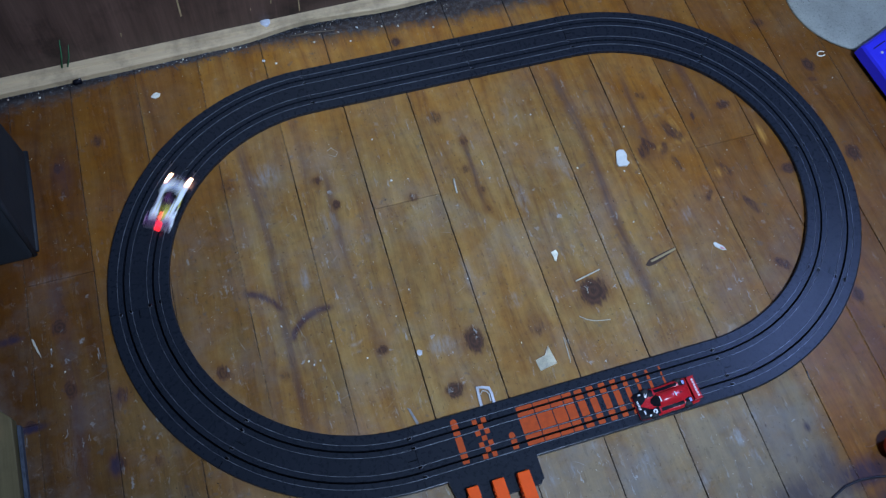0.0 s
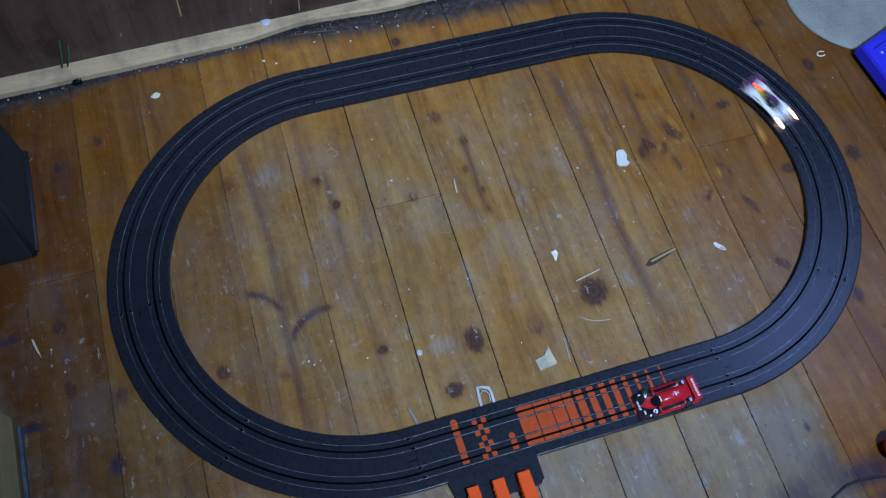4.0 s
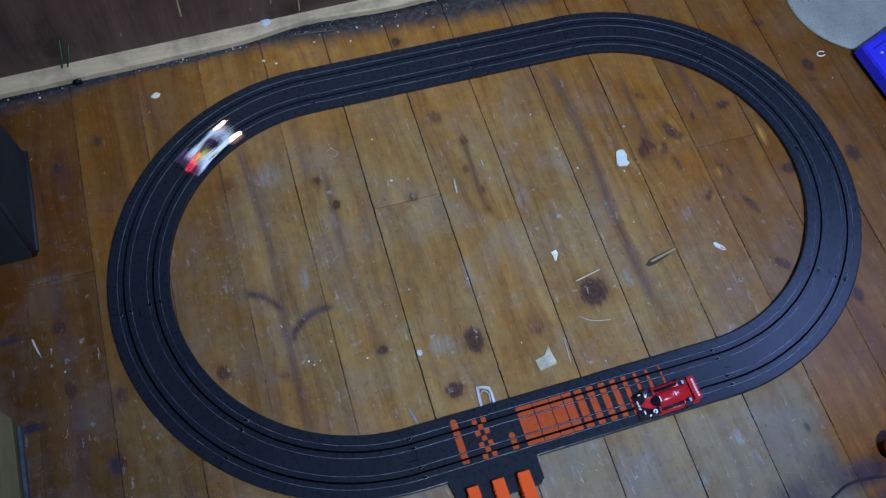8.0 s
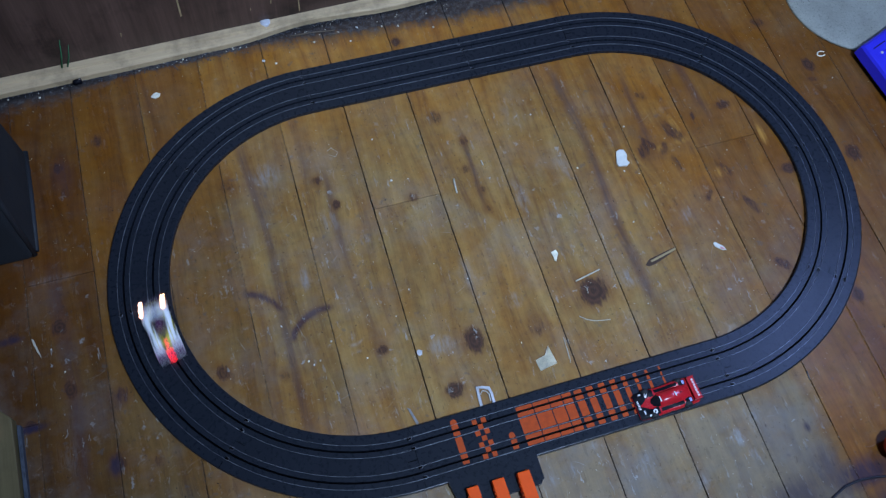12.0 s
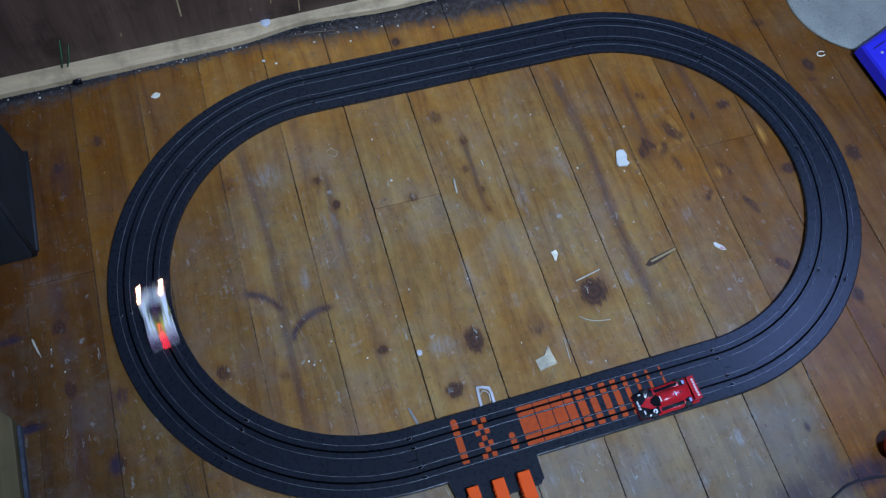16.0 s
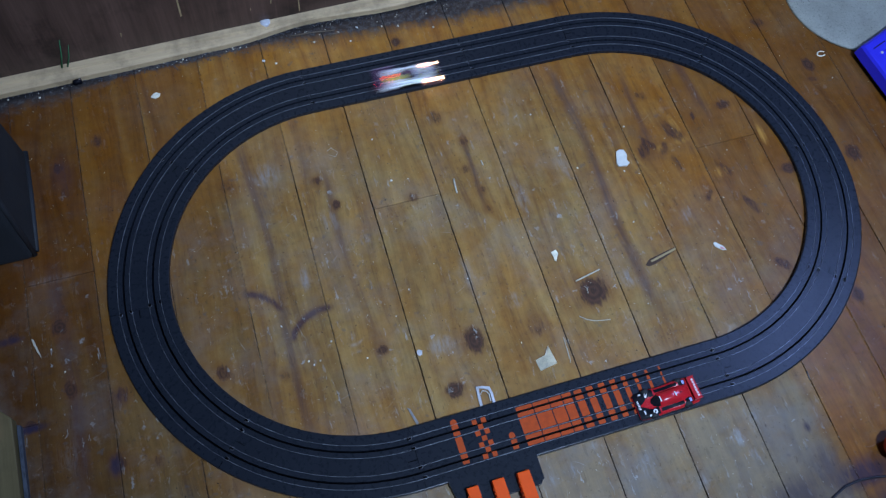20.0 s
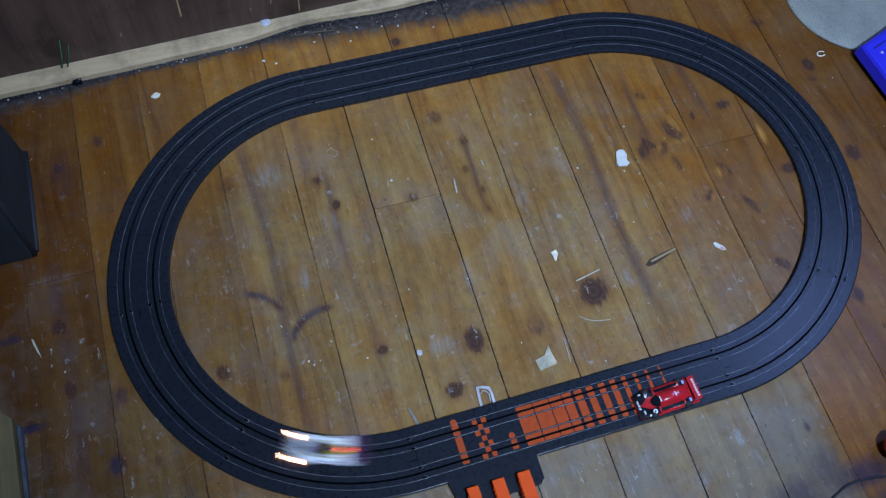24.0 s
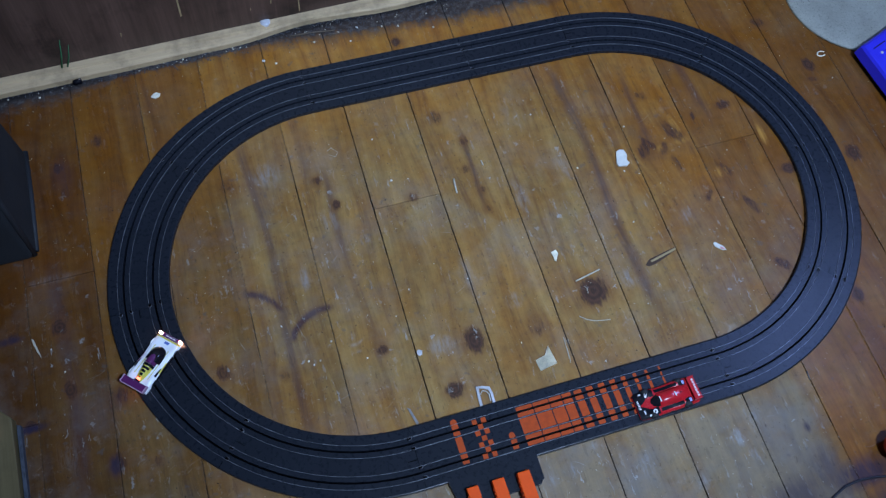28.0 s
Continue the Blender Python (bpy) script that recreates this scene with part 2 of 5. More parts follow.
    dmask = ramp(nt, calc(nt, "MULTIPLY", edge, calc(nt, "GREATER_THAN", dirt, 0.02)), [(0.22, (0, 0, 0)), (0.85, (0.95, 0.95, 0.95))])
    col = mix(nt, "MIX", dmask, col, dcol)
    # shade under the batten's edge, painted near-black over the dirt
    foot_shade = calc(nt, "MULTIPLY", calc(nt, "SUBTRACT", dirt, 1.0, clamp=True), calc(nt, "MULTIPLY_ADD", fluff, 3.0, 0.1, True))
    col = mix(nt, "MIX", calc(nt, "MULTIPLY", foot_shade, 1.7, clamp=True), col, (0.010, 0.009, 0.010))
    nt.links.new(col, b.inputs["Base Color"])
    rough = calc(nt, "ADD", calc(nt, "MULTIPLY_ADD", w, 0.16, 0.34), calc(nt, "MULTIPLY", calc(nt, "SUBTRACT", grime, 0.5), 0.10))
    nt.links.new(calc(nt, "ADD", rough, calc(nt, "MULTIPLY", dmask, 0.4)), b.inputs["Roughness"])
    b.inputs["Specular IOR Level"].default_value = 0.18
    bump(nt, b, calc(nt, "ADD", calc(nt, "MULTIPLY", g, 0.7), calc(nt, "SUBTRACT", calc(nt, "MULTIPLY", fleck, 0.5), calc(nt, "MULTIPLY", calc(nt, "MAXIMUM", speck, nick), 0.9))), 0.40, 0.0006)
    return m


def grain_wood(name, dark, light, along="Z", scale=1.0, rough=0.6, relief=0.0004, blotch=0.3):
    """Plain stained or raw wood with the grain along one axis."""
    m, nt, b = shader(name)
    s = {"X": (0.05, 1, 1), "Y": (1, 0.05, 1), "Z": (1, 1, 0.05)}[along]
    v = coords(nt, s)
    broad, fine = noise_of(nt, v, 40.0 * scale, 4, 0.6), noise_of(nt, v, 420.0 * scale, 3, 0.65)
    g = calc(nt, "ADD", calc(nt, "MULTIPLY", broad, 0.6), calc(nt, "MULTIPLY", fine, 0.4))
    col = ramp(nt, g, [(0.35, dark), (0.65, light)])
    spots = ramp(nt, noise_of(nt, coords(nt), 24.0 * scale, 5, 0.7), [(0.5, (1, 1, 1)), (0.72, (1 - blotch,) * 3)])
    col = mix(nt, "MULTIPLY", 1.0, col, spots)
    nt.links.new(col, b.inputs["Base Color"])
    b.inputs["Roughness"].default_value = rough
    bump(nt, b, g, 0.5, relief)
    return m


def track_plastic():
    """Matt black moulded plastic with dust and faint scuffs."""
    m, nt, b = shader("black_track_plastic")
    v = coords(nt)
    big, mid = noise_of(nt, v, 18.0, 4, 0.6), noise_of(nt, v, 190.0, 5, 0.7)
    col = ramp(nt, calc(nt, "ADD", calc(nt, "MULTIPLY", big, 0.5), calc(nt, "MULTIPLY", mid, 0.5)), [(0.35, (0.0106, 0.0130, 0.0180)), (0.68, (0.0142, 0.0172, 0.0238))])
    speck = ramp(nt, noise_of(nt, v, 700.0, 2, 0.6), [(0.70, (0, 0, 0)), (0.78, (1, 1, 1))])
    col = mix(nt, "MIX", calc(nt, "MULTIPLY", speck, 0.10), col, (0.10, 0.10, 0.105))
    nt.links.new(col, b.inputs["Base Color"])
    nt.links.new(ramp(nt, mid, [(0.35, (0.26,) * 3), (0.7, (0.32,) * 3)]), b.inputs["Roughness"])
    b.inputs["Specular IOR Level"].default_value = 0.30
    bump(nt, b, noise_of(nt, v, 1600.0, 2), 0.35, 0.0002)
    return m


PINE = plank_wood()
TRACK = track_plastic()
STEEL = plain("rail_steel", (0.47, 0.48, 0.51), 0.42, 0.75, 0.5, 90.0, 1500.0)
CLIP_STEEL = plain("clip_steel", (0.33, 0.34, 0.37), 0.38, 1.0, 0.2, 200.0)
ORANGE_PAINT = plain("orange_track_paint", (0.44, 0.062, 0.011), 0.7, 0.0, 0.22, 160.0, 1500.0)
ORANGE_PLASTIC = plain("orange_plastic", (0.85, 0.085, 0.004), 0.5, 0.0, 0.08, 90.0, 800.0)
DARK_WALL = grain_wood("dark_stained_panel", (0.045, 0.0250, 0.0180), (0.126, 0.071, 0.052), "Z", 0.55, 0.5, 0.0003, 0.66)
RAW_PINE = grain_wood("raw_pine", (0.42, 0.285, 0.155), (0.58, 0.415, 0.232), "X", 0.7, 0.7, 0.0005, 0.45)
PALE_BOARD = grain_wood("pale_board_wood", (0.125, 0.09, 0.036), (0.19, 0.145, 0.062), "Y", 1.0, 0.6, 0.0004, 0.25)
PLASTER = plain("painted_plaster", (0.26, 0.26, 0.26), 0.85, 0.0, 0.06, 6.0, 90.0, 0.0008)
CEILING_WHITE = plain("ceiling_white", (0.36, 0.36, 0.36), 0.9, 0.0, 0.04, 5.0, 80.0, 0.0006)
CASE_CLOTH = plain("black_case_cloth", (0.0075, 0.0090, 0.0115), 0.9, 0.0, 0.3, 30.0, 1200.0, 0.0005)
CASE_TRIM = plain("case_piping", (0.014, 0.016, 0.020), 0.75, 0.0, 0.2, 60.0)
CREAM_METAL = plain("cream_enamel", (0.29, 0.285, 0.235), 0.6, 0.0, 0.25, 22.0, 300.0, 0.0002, 0.75, dirt=(0.07, 0.06, 0.05))
BLUE_PLASTIC = plain("blue_plastic", (0.035, 0.032, 0.66), 0.36, 0.0, 0.08, 30.0, 500.0, 0.0001)
CABLE_RUBBER = plain("black_cable_rubber", (0.022, 0.022, 0.026), 0.32, 0.0, 0.2, 200.0)
RED_PLASTIC = plain("red_plastic", (0.60, 0.028, 0.018), 0.4, 0.0, 0.1, 60.0)
PAPER = plain("cream_paper", (0.78, 0.72, 0.55), 0.85, 0.0, 0.25, 150.0, 900.0, 0.0002)
WHITE_PAPER = plain("white_paper", (0.66, 0.64, 0.57), 0.8, 0.0, 0.12, 150.0, 900.0, 0.0002)
PINK_PAPER = plain("pink_wrapper", (0.62, 0.26, 0.24), 0.6, 0.0, 0.2, 200.0)
CLEAR_PLASTIC = plain("milky_plastic", (0.52, 0.51, 0.52), 0.3, 0.0, 0.2, 120.0)
OLD_PLASTIC = plain("dull_plastic", (0.21, 0.20, 0.19), 0.55, 0.0, 0.25, 200.0)
RAW_SPLINTER = plain("splinter_wood", (0.36, 0.26, 0.13), 0.75, 0.0, 0.3, 300.0)
STRAW = plain("pale_straw", (0.52, 0.47, 0.36), 0.7, 0.0, 0.2, 300.0)
LINT = plain("grey_lint", (0.060, 0.060, 0.064), 0.95, 0.0, 0.4, 300.0)
GREEN_PLASTIC = plain("green_plastic", (0.03, 0.17, 0.07), 0.5, 0.0, 0.2, 100.0)
DULL_ALU = plain("dull_metal_edging", (0.075, 0.085, 0.105), 0.6, 0.2, 0.5, 160.0, 900.0, 0.0002)
OLD_SPLINTER = plain("dirty_splinter", (0.115, 0.085, 0.058), 0.85, 0.0, 0.5, 300.0)
GOUGE_WOOD = plain("gouged_wood", (0.062, 0.034, 0.020), 0.85, 0.0, 0.5, 400.0, 1500.0, 0.0006)
# black without sheen, imitates the shade in slots, recesses and joints
SHADE_BLACK = plain("shade_black", (0.0012, 0.0012, 0.0014), 0.95, 0.0, 0.3, 200.0)
SHADE_BLACK.node_tree.nodes["Principled BSDF"].inputs["Specular IOR Level"].default_value = 0.0
GAP_DARK = plain("subfloor_dust", (0.012, 0.010, 0.009), 0.95, 0.0, 0.3, 60.0)
CAR_WHITE = plain("white_car_paint", (0.90, 0.90, 0.90), 0.3, 0.0, 0.02, 90.0, coat=0.5)
CAR_RED = plain("red_car_paint", (0.50, 0.013, 0.020), 0.26, 0.0, 0.08, 90.0, coat=0.5)
CAR_BLACK = plain("black_car_paint", (0.006, 0.006, 0.009), 0.50, 0.0, 0.2, 90.0)
CAR_BLACK.node_tree.nodes["Principled BSDF"].inputs["Specular IOR Level"].default_value = 0.10
CAR_PURPLE = plain("purple_car_paint", (0.105, 0.018, 0.095), 0.3, 0.0, 0.1, 90.0, coat=0.4)
CAR_YELLOW = plain("yellow_car_paint", (0.66, 0.56, 0.08), 0.3, 0.0, 0.1, 90.0)
CAR_PINK = plain("pale_pink_trim", (0.50, 0.31, 0.42), 0.35, 0.0, 0.1, 90.0)
CAR_BLUE = plain("blue_car_decal", (0.10, 0.16, 0.45), 0.3, 0.0, 0.1, 90.0)
CAR_GLASS = plain("smoked_car_glass", (0.010, 0.009, 0.012), 0.16, 0.0, 0.1, 90.0, coat=0.2)
DECAL_WHITE = plain("white_decal", (0.72, 0.70, 0.70), 0.35, 0.0, 0.06, 200.0)
TYRE = plain("tyre_rubber", (0.014, 0.014, 0.015), 0.75, 0.0, 0.2, 300.0)
CHROME = plain("chrome", (0.75, 0.76, 0.80), 0.12, 1.0, 0.05, 200.0)
BLUE_GLINT = plain("blue_glint", (0.50, 0.55, 0.95), 0.25, 0.3, 0.05, 200.0)
HEADLIGHT = glowing("headlight_glow", (1.0, 0.46, 0.28), 48.0)
TAILLIGHT = glowing("taillight_glow", (1.0, 0.025, 0.04), 4.6)
ENGINE_GLOW = glowing("engine_glow", (1.0, 0.12, 0.06), 6.0)
LAMP_GLOW = glowing("bulb_glow", (0.75, 0.88, 1.0), 2.0)
LAMP_BODY = plain("lamp_housing", (0.7, 0.7, 0.7), 0.4)
for paint in (ORANGE_PAINT, ORANGE_PLASTIC):
    paint.node_tree.nodes["Principled BSDF"].inputs["Specular IOR Level"].default_value = 0.2


# ---------------------------------------------------------------- mesh helpers
def link(name, me, material, parent=None, label="", smooth=False):
    me.materials.append(material)
    if smooth:
        me.shade_smooth()
    ob = new(name, me)
    if parent:
        ob.parent = parent
    if label:
        ob["label"] = label
    return ob


def part(name, bm, material, parent=None, label="", smooth=False):
    """Links a bmesh as one mesh object under a thing or a part."""
    bmesh.ops.recalc_face_normals(bm, faces=bm.faces)
    me = bpy.data.meshes.new(name)
    bm.to_mesh(me)
    bm.free()
    return link(name, me, material, parent, label, smooth)


def thing(name, at, label, category, group="", kind=""):
    ob = new(name)
    ob.matrix_basis = at
    ob.empty_display_size = 0.02
    return tagged(ob, label, category, group, kind)


def box(x0, x1, y0, y1, z0, z1, bevel=0.0, segments=2, bm=None, m=None):
    """A box, its edges rounded; m moves it."""
    b = bmesh.new()
    bmesh.ops.create_cube(b, size=1.0)
    for v in b.verts:
        v.co = Vector((x0 + (v.co.x + 0.5) * (x1 - x0), y0 + (v.co.y + 0.5) * (y1 - y0), z0 + (v.co.z + 0.5) * (z1 - z0)))
    if bevel:
        bmesh.ops.bevel(b, geom=b.edges[:], offset=bevel, segments=segments, profile=0.6, affect="EDGES")
    if m:
        bmesh.ops.transform(b, matrix=m, verts=b.verts)
    return b if bm is None else joined(bm, b)


def joined(bm, other):
    me = bpy.data.meshes.new("piece")
    other.to_mesh(me)
    other.free()
    bm.from_mesh(me)
    bpy.data.meshes.remove(me)
    return bm


def prism(outline, z0, z1, bevel=0.0, segments=2):
    """An upright prism over an outline, its edges rounded."""
    b = bmesh.new()
    low = [b.verts.new((x, y, z0)) for x, y in outline]
    high = [b.verts.new((x, y, z1)) for x, y in outline]
    n = len(outline)
    b.faces.new(low[::-1])
    b.faces.new(high)
    for i in range(n):
        b.faces.new((low[i], low[(i + 1) % n], high[(i + 1) % n], high[i]))
    if bevel:
        bmesh.ops.bevel(b, geom=b.edges[:], offset=bevel, segments=segments, profile=0.6, affect="EDGES")
    return b


def sweep(profile, stations):
    """A closed profile (u across, z up) carried along stations of (point, across); both ends closed."""
    b = bmesh.new()
    rows = [[b.verts.new((p[0] + a[0] * u, p[1] + a[1] * u, z)) for u, z in profile] for p, a in stations]
    n = len(profile)
    for r, s in zip(rows, rows[1:]):
        for i in range(n):
            b.faces.new((r[i], r[(i + 1) % n], s[(i + 1) % n], s[i]))
    b.faces.new(rows[0])
    b.faces.new(rows[-1][::-1])
    return b


def tube(points, radius, sides=8, taper=1.0):
    """A round rod through points."""
    b = bmesh.new()
    rows, n = [], len(points)
    for i, p in enumerate(points):
        p = Vector(p)
        d = (Vector(points[min(i + 1, n - 1)]) - Vector(points[max(i - 1, 0)])).normalized()
        side = d.cross(Vector((0, 0, 1)))
        side = side.normalized() if side.length > 0.01 else Vector((1, 0, 0))
        up = side.cross(d)
        r = radius * (1 + (taper - 1) * i / max(1, n - 1))
        rows.append([b.verts.new(p + (side * math.cos(a) + up * math.sin(a)) * r) for a in [2 * math.pi * k / sides for k in range(sides)]])
    for r, s in zip(rows, rows[1:]):
        for i in range(sides):
            b.faces.new((r[i], r[(i + 1) % sides], s[(i + 1) % sides], s[i]))
    b.faces.new(rows[0])
    b.faces.new(rows[-1][::-1])
    return b


def disc_stack(rings, sides=48, centre=(0.0, 0.0)):
    """A turned body from rings of (radius, z), closed below and above."""
    b = bmesh.new()
    rows = [[b.verts.new((centre[0] + r * math.cos(2 * math.pi * k / sides), centre[1] + r * math.sin(2 * math.pi * k / sides), z)) for k in range(sides)] for r, z in rings]
    for r, s in zip(rows, rows[1:]):
        for i in range(sides):
            b.faces.new((r[i], r[(i + 1) % sides], s[(i + 1) % sides], s[i]))
    b.faces.new(rows[0][::-1])
    b.faces.new(rows[-1])
    return b


# ---------------------------------------------------------------- the room
WALL_Y, WALL_TURN = 0.3865, 1.6


def setting():
    t = 0.06
    n = thing("wall_north", pose(-0.3, WALL_Y, 0, 0, 0, WALL_TURN), "dark brown stained wooden wall panel with vertical grain", "wall", kind="structure")
    part("panel", box(ROOM_W + 0.24, ROOM_E + 0.36, 0, t, -0.02, ROOM_H), DARK_WALL, n)
    for x, z0, z1, lean, wide in ((-0.030, 0.057, 0.125, 0.0012, 0.0024), (0.130, 0.0197, 0.07, 0.0008, 0.0017), (-0.112, 0.043, 0.050, 0.0006, 0.0014), (0.092, 0.045, 0.053, 0.0006, 0.001), (0.063, 0.040, 0.046, 0.0006, 0.001)):
        b = bmesh.new()
        front = [(x, z0), (x + wide, z0 + 0.002), (x + wide * 0.8 + lean, z1), (x + lean, z1)]
        near, far = [b.verts.new((u, -0.0005, v)) for u, v in front], [b.verts.new((u, 0.002, v)) for u, v in front]
        b.faces.new(near)
        b.faces.new(far[::-1])
        for k in range(4):
            b.faces.new((near[k], far[k], far[(k + 1) % 4], near[(k + 1) % 4]))
        part("scratch", b, RAW_SPLINTER, n, "pale bare-wood scratch")
    for name, b, text in (("wall_south", box(ROOM_W, ROOM_E, ROOM_S - t, ROOM_S, 0, ROOM_H), "plain pale plaster wall"),
                          ("wall_west", box(ROOM_W - t, ROOM_W, ROOM_S - t, ROOM_N + t, 0, ROOM_H), "plain pale plaster wall"),
                          ):
        tagged(part(name, b, PLASTER), text, "wall", kind="structure")
    # the east wall has a window
    e = thing("wall_east", pose(ROOM_E, 0, 0), "plain grey plaster wall with a small window", "wall", kind="structure")
    y0, y1, z0, z1 = 0.0, 0.39, 1.55, 2.18
    for a, b, c, d in ((ROOM_S - t, y0, 0, ROOM_H), (y1, ROOM_N + t, 0, ROOM_H), (y0, y1, 0, z0), (y0, y1, z1, ROOM_H)):
        part("wall_part", box(0, t, a, b, c, d), PLASTER, e)
    win = thing("window_1", pose(ROOM_E, 0, 0), "small open window with a white frame", "window", kind="structure")
    for a, b, c, d in ((y0, y0 + 0.03, z0, z1), (y1 - 0.03, y1, z0, z1), (y0 + 0.03, y1 - 0.03, z0, z0 + 0.03), (y0 + 0.03, y1 - 0.03, z1 - 0.03, z1)):
        part("window_frame", box(0.035, 0.055, a, b, c, d, 0.002), LAMP_BODY, win)
    tagged(part("ceiling", box(ROOM_W - t, ROOM_E + t, ROOM_S - t, ROOM_N + t, ROOM_H, ROOM_H + t), CEILING_WHITE), "plain white painted ceiling", "ceiling", kind="structure")
    lamp_thing = thing("pendant_lamp", pose(*LAMP_AT), "white pendant lamp added out of view to light the floor", "lamp")
    b = bmesh.new()
    rings = ((0.22, -0.005), (0.217, 0.01), (0.18, 0.07), (0.10, 0.12), (0.03, 0.14))
    rows = [[b.verts.new((r * math.cos(2 * math.pi * k / 40), r * math.sin(2 * math.pi * k / 40), z)) for k in range(40)] for r, z in rings]
    for p, q in zip(rows, rows[1:]):
        for k in range(40):
            b.faces.new((p[k], p[(k + 1) % 40], q[(k + 1) % 40], q[k]))
    part("shade", b, LAMP_BODY, lamp_thing, "white round shade", True)
    part("bulb", disc_stack([(0.006, 0.02), (0.026, 0.035), (0.030, 0.055), (0.022, 0.08), (0.014, 0.12)], 20), LAMP_GLOW, lamp_thing, "glowing bulb", True)
    part("cord", tube([(0, 0, 0.135), (0, 0.0005, 0.25), (0, 0, ROOM_H - LAMP_AT[2])], 0.003, 8), CABLE_RUBBER, lamp_thing, "black lamp cord")


# ---------------------------------------------------------------- floor planks
SEAMS = (-1.36, -1.20, -1.11, -1.02, -0.93, -0.84, -0.75, -0.663, -0.5815, -0.5015, -0.4155, -0.3305, -0.2415, -0.1525, -0.0628, 0.0285, 0.1185, 0.2085, 0.2975, 0.3885, 0.4765, 0.5575, 0.652, 0.747, 0.837, 0.93, 1.02, 1.11, 1.20, 1.29, 1.38, 1.445)
# knots: x, y, radius, strength
KNOTS_A = ((80, -125, 17, 1.0), (-83, -146, 11, 1.0), (-125, -198, 9.5, 1.0), (-192, -127, 6.5, 0.8), (-33, 178, 8, 0.6), (-7, 131, 6, 0.58), (-18, 87, 6, 0.55), (-6, 52, 4.5, 0.5), (-8, 22, 4.5, 0.5), (-212, 122, 6, 0.7), (-196, 80, 5.5, 0.8), (-325, 144, 8, 0.5), (333, -64, 8, 0.75), (367, 94, 7, 0.8), (323, -6, 8, 0.6), (283, -37, 6, 0.6))
KNOTS_B = ((332, -155, 9, 0.75), (522, 126, 8, 0.9), (509, -29, 10, 0.9), (405, -222, 8, 0.9), (-377, -103, 7.5, 0.7), (-309, -126, 5.5, 0.6), (-473, 257, 8, 0.6), (-548, 5, 10, 0.75), (-545, -75, 8, 0.7), (-5, -150, 12, 0.4), (229, 54, 9, 0.75), (236, 61, 7, 0.7), (222, 49, 6, 0.7), (316, 87, 4, 0.8), (485, 218, 9, 0.6))
KNOTS_C = ((-48, 318, 6, 0.9), (-591, -106, 6, 0.86), (-600, 6, 7, 0.6), (259, 138, 6, 0.55), (277, 70, 13, 0.62), (255, 48, 8, 0.6), (409, -27, 9, 0.8), (515, 101, 6, 0.6), (-526, 228, 7, 0.7), (-520, 188, 9, 0.45), (-491, -97, 9, 0.5), (-505, -174, 8, 0.7), (-464, -183, 5, 0.5), (-98, 64, 7, 0.5), (262, 20, 7, 0.5), (-320, 360, 7, 0.5))
# dark resin streaks along the boards: x, y0, y1, width
STREAKS = ((-0.294, -0.24, 0.23, 0.006), (0.150, -0.20, 0.24, 0.006), (-0.012, 0.00, 0.16, 0.004), (-0.200, -0.02, 0.16, 0.006), (0.335, 0.05, 0.22, 0.006), (0.244, 0.03, 0.21, 0.005), (-0.545, -0.22, 0.10, 0.009))
LEAN = lambda x: 0.014 + 0.010 * (x + 0.6)
# cross joints: seam number of the board's west side, y
BUTTS = {13: (0.0605,), 18: (0.036,), 8: (0.068,), 7: (-0.105,), 10: (-0.62,), 15: (-0.70,), 20: (-0.55,), 16: (-0.95,), 12: (-0.9,)}


def grid_lines(lo, hi, fine_lo, fine_hi, fine, coarse):
    a = np.arange(lo, min(hi, fine_lo), coarse) if lo < fine_lo else np.array([])
    s, e = max(lo, fine_lo), min(hi, fine_hi)
    b = np.linspace(s, e, max(2, int((e - s) / fine) + 1)) if e > s else np.array([])
    c = np.arange(max(lo, fine_hi), hi, coarse)[1:] if hi > fine_hi else np.array([])
    return np.unique(np.round(np.concatenate([a, b, c, [lo, hi]]), 5))


# boards with old dark varnish: seam number of the west side, and of the piece from the south
OLD_VARNISH = {(18, 1): 0.40, (18, 0): 0.60, 5: 0.9, 6: 0.9, 7: 1.0, 8: 0.86, 9: 0.52, 10: 0.36, 11: 0.12, 19: 0.62, 20: 0.62, 21: 0.66, 22: 0.75}


# places rubbed pale: x, y, half width, half length (mm), strength
RUBBED_A = ((174, -345, 7, 9, 0.75), (183, -367, 4, 7, 0.6), (8, -306, 4, 4, 0.6), (-25, -325, 2, 7, 0.6), (-52, -327, 6, 8, 0.5), (112, -380, 5, 8, 0.5), (-123, -141, 13, 10, 0.45), (-259, -10, 5, 16, 0.4), (-224, -100, 4, 5, 0.6), (-165, -109, 6, 4, 0.5), (-272, 148, 16, 14, 0.4), (-173, 21, 5, 7, 0.5))
RUBBED_B = ((75, 160, 20, 26, 0.14), (-64, -60, 8, 20, 0.35), (40, 30, 10, 24, 0.3), (110, 60, 9, 20, 0.3), (-20, -110, 9, 9, 0.4), (-210, 60, 8, 14, 0.35), (130, -120, 8, 12, 0.35), (240, -60, 8, 10, 0.3), (-548, 70, 26, 5, 0.22), (-552, -150, 14, 18, 0.14), (200, -330, 8, 14, 0.45), (60, -345, 9, 14, 0.45))

# dark violet-grey stains and painted corner shade: x, y, half width, half length (mm), strength
STAINS_AND_SHADE = ((258, -358, 3, 5, 0.9), (211, -428, 30, 18, 0.6), (256, -411, 16, 24, 0.5), (296, -426, 38, 15, 0.85), (345, -470, 60, 28, 0.85), (-594, -109, 16, 4, 1.0), (-509, -176, 6, 10, 0.8), (-520, 216, 12, 22, 0.3), (-606, 3, 14, 4, 0.7), (-495, -100, 8, 11, 0.4))

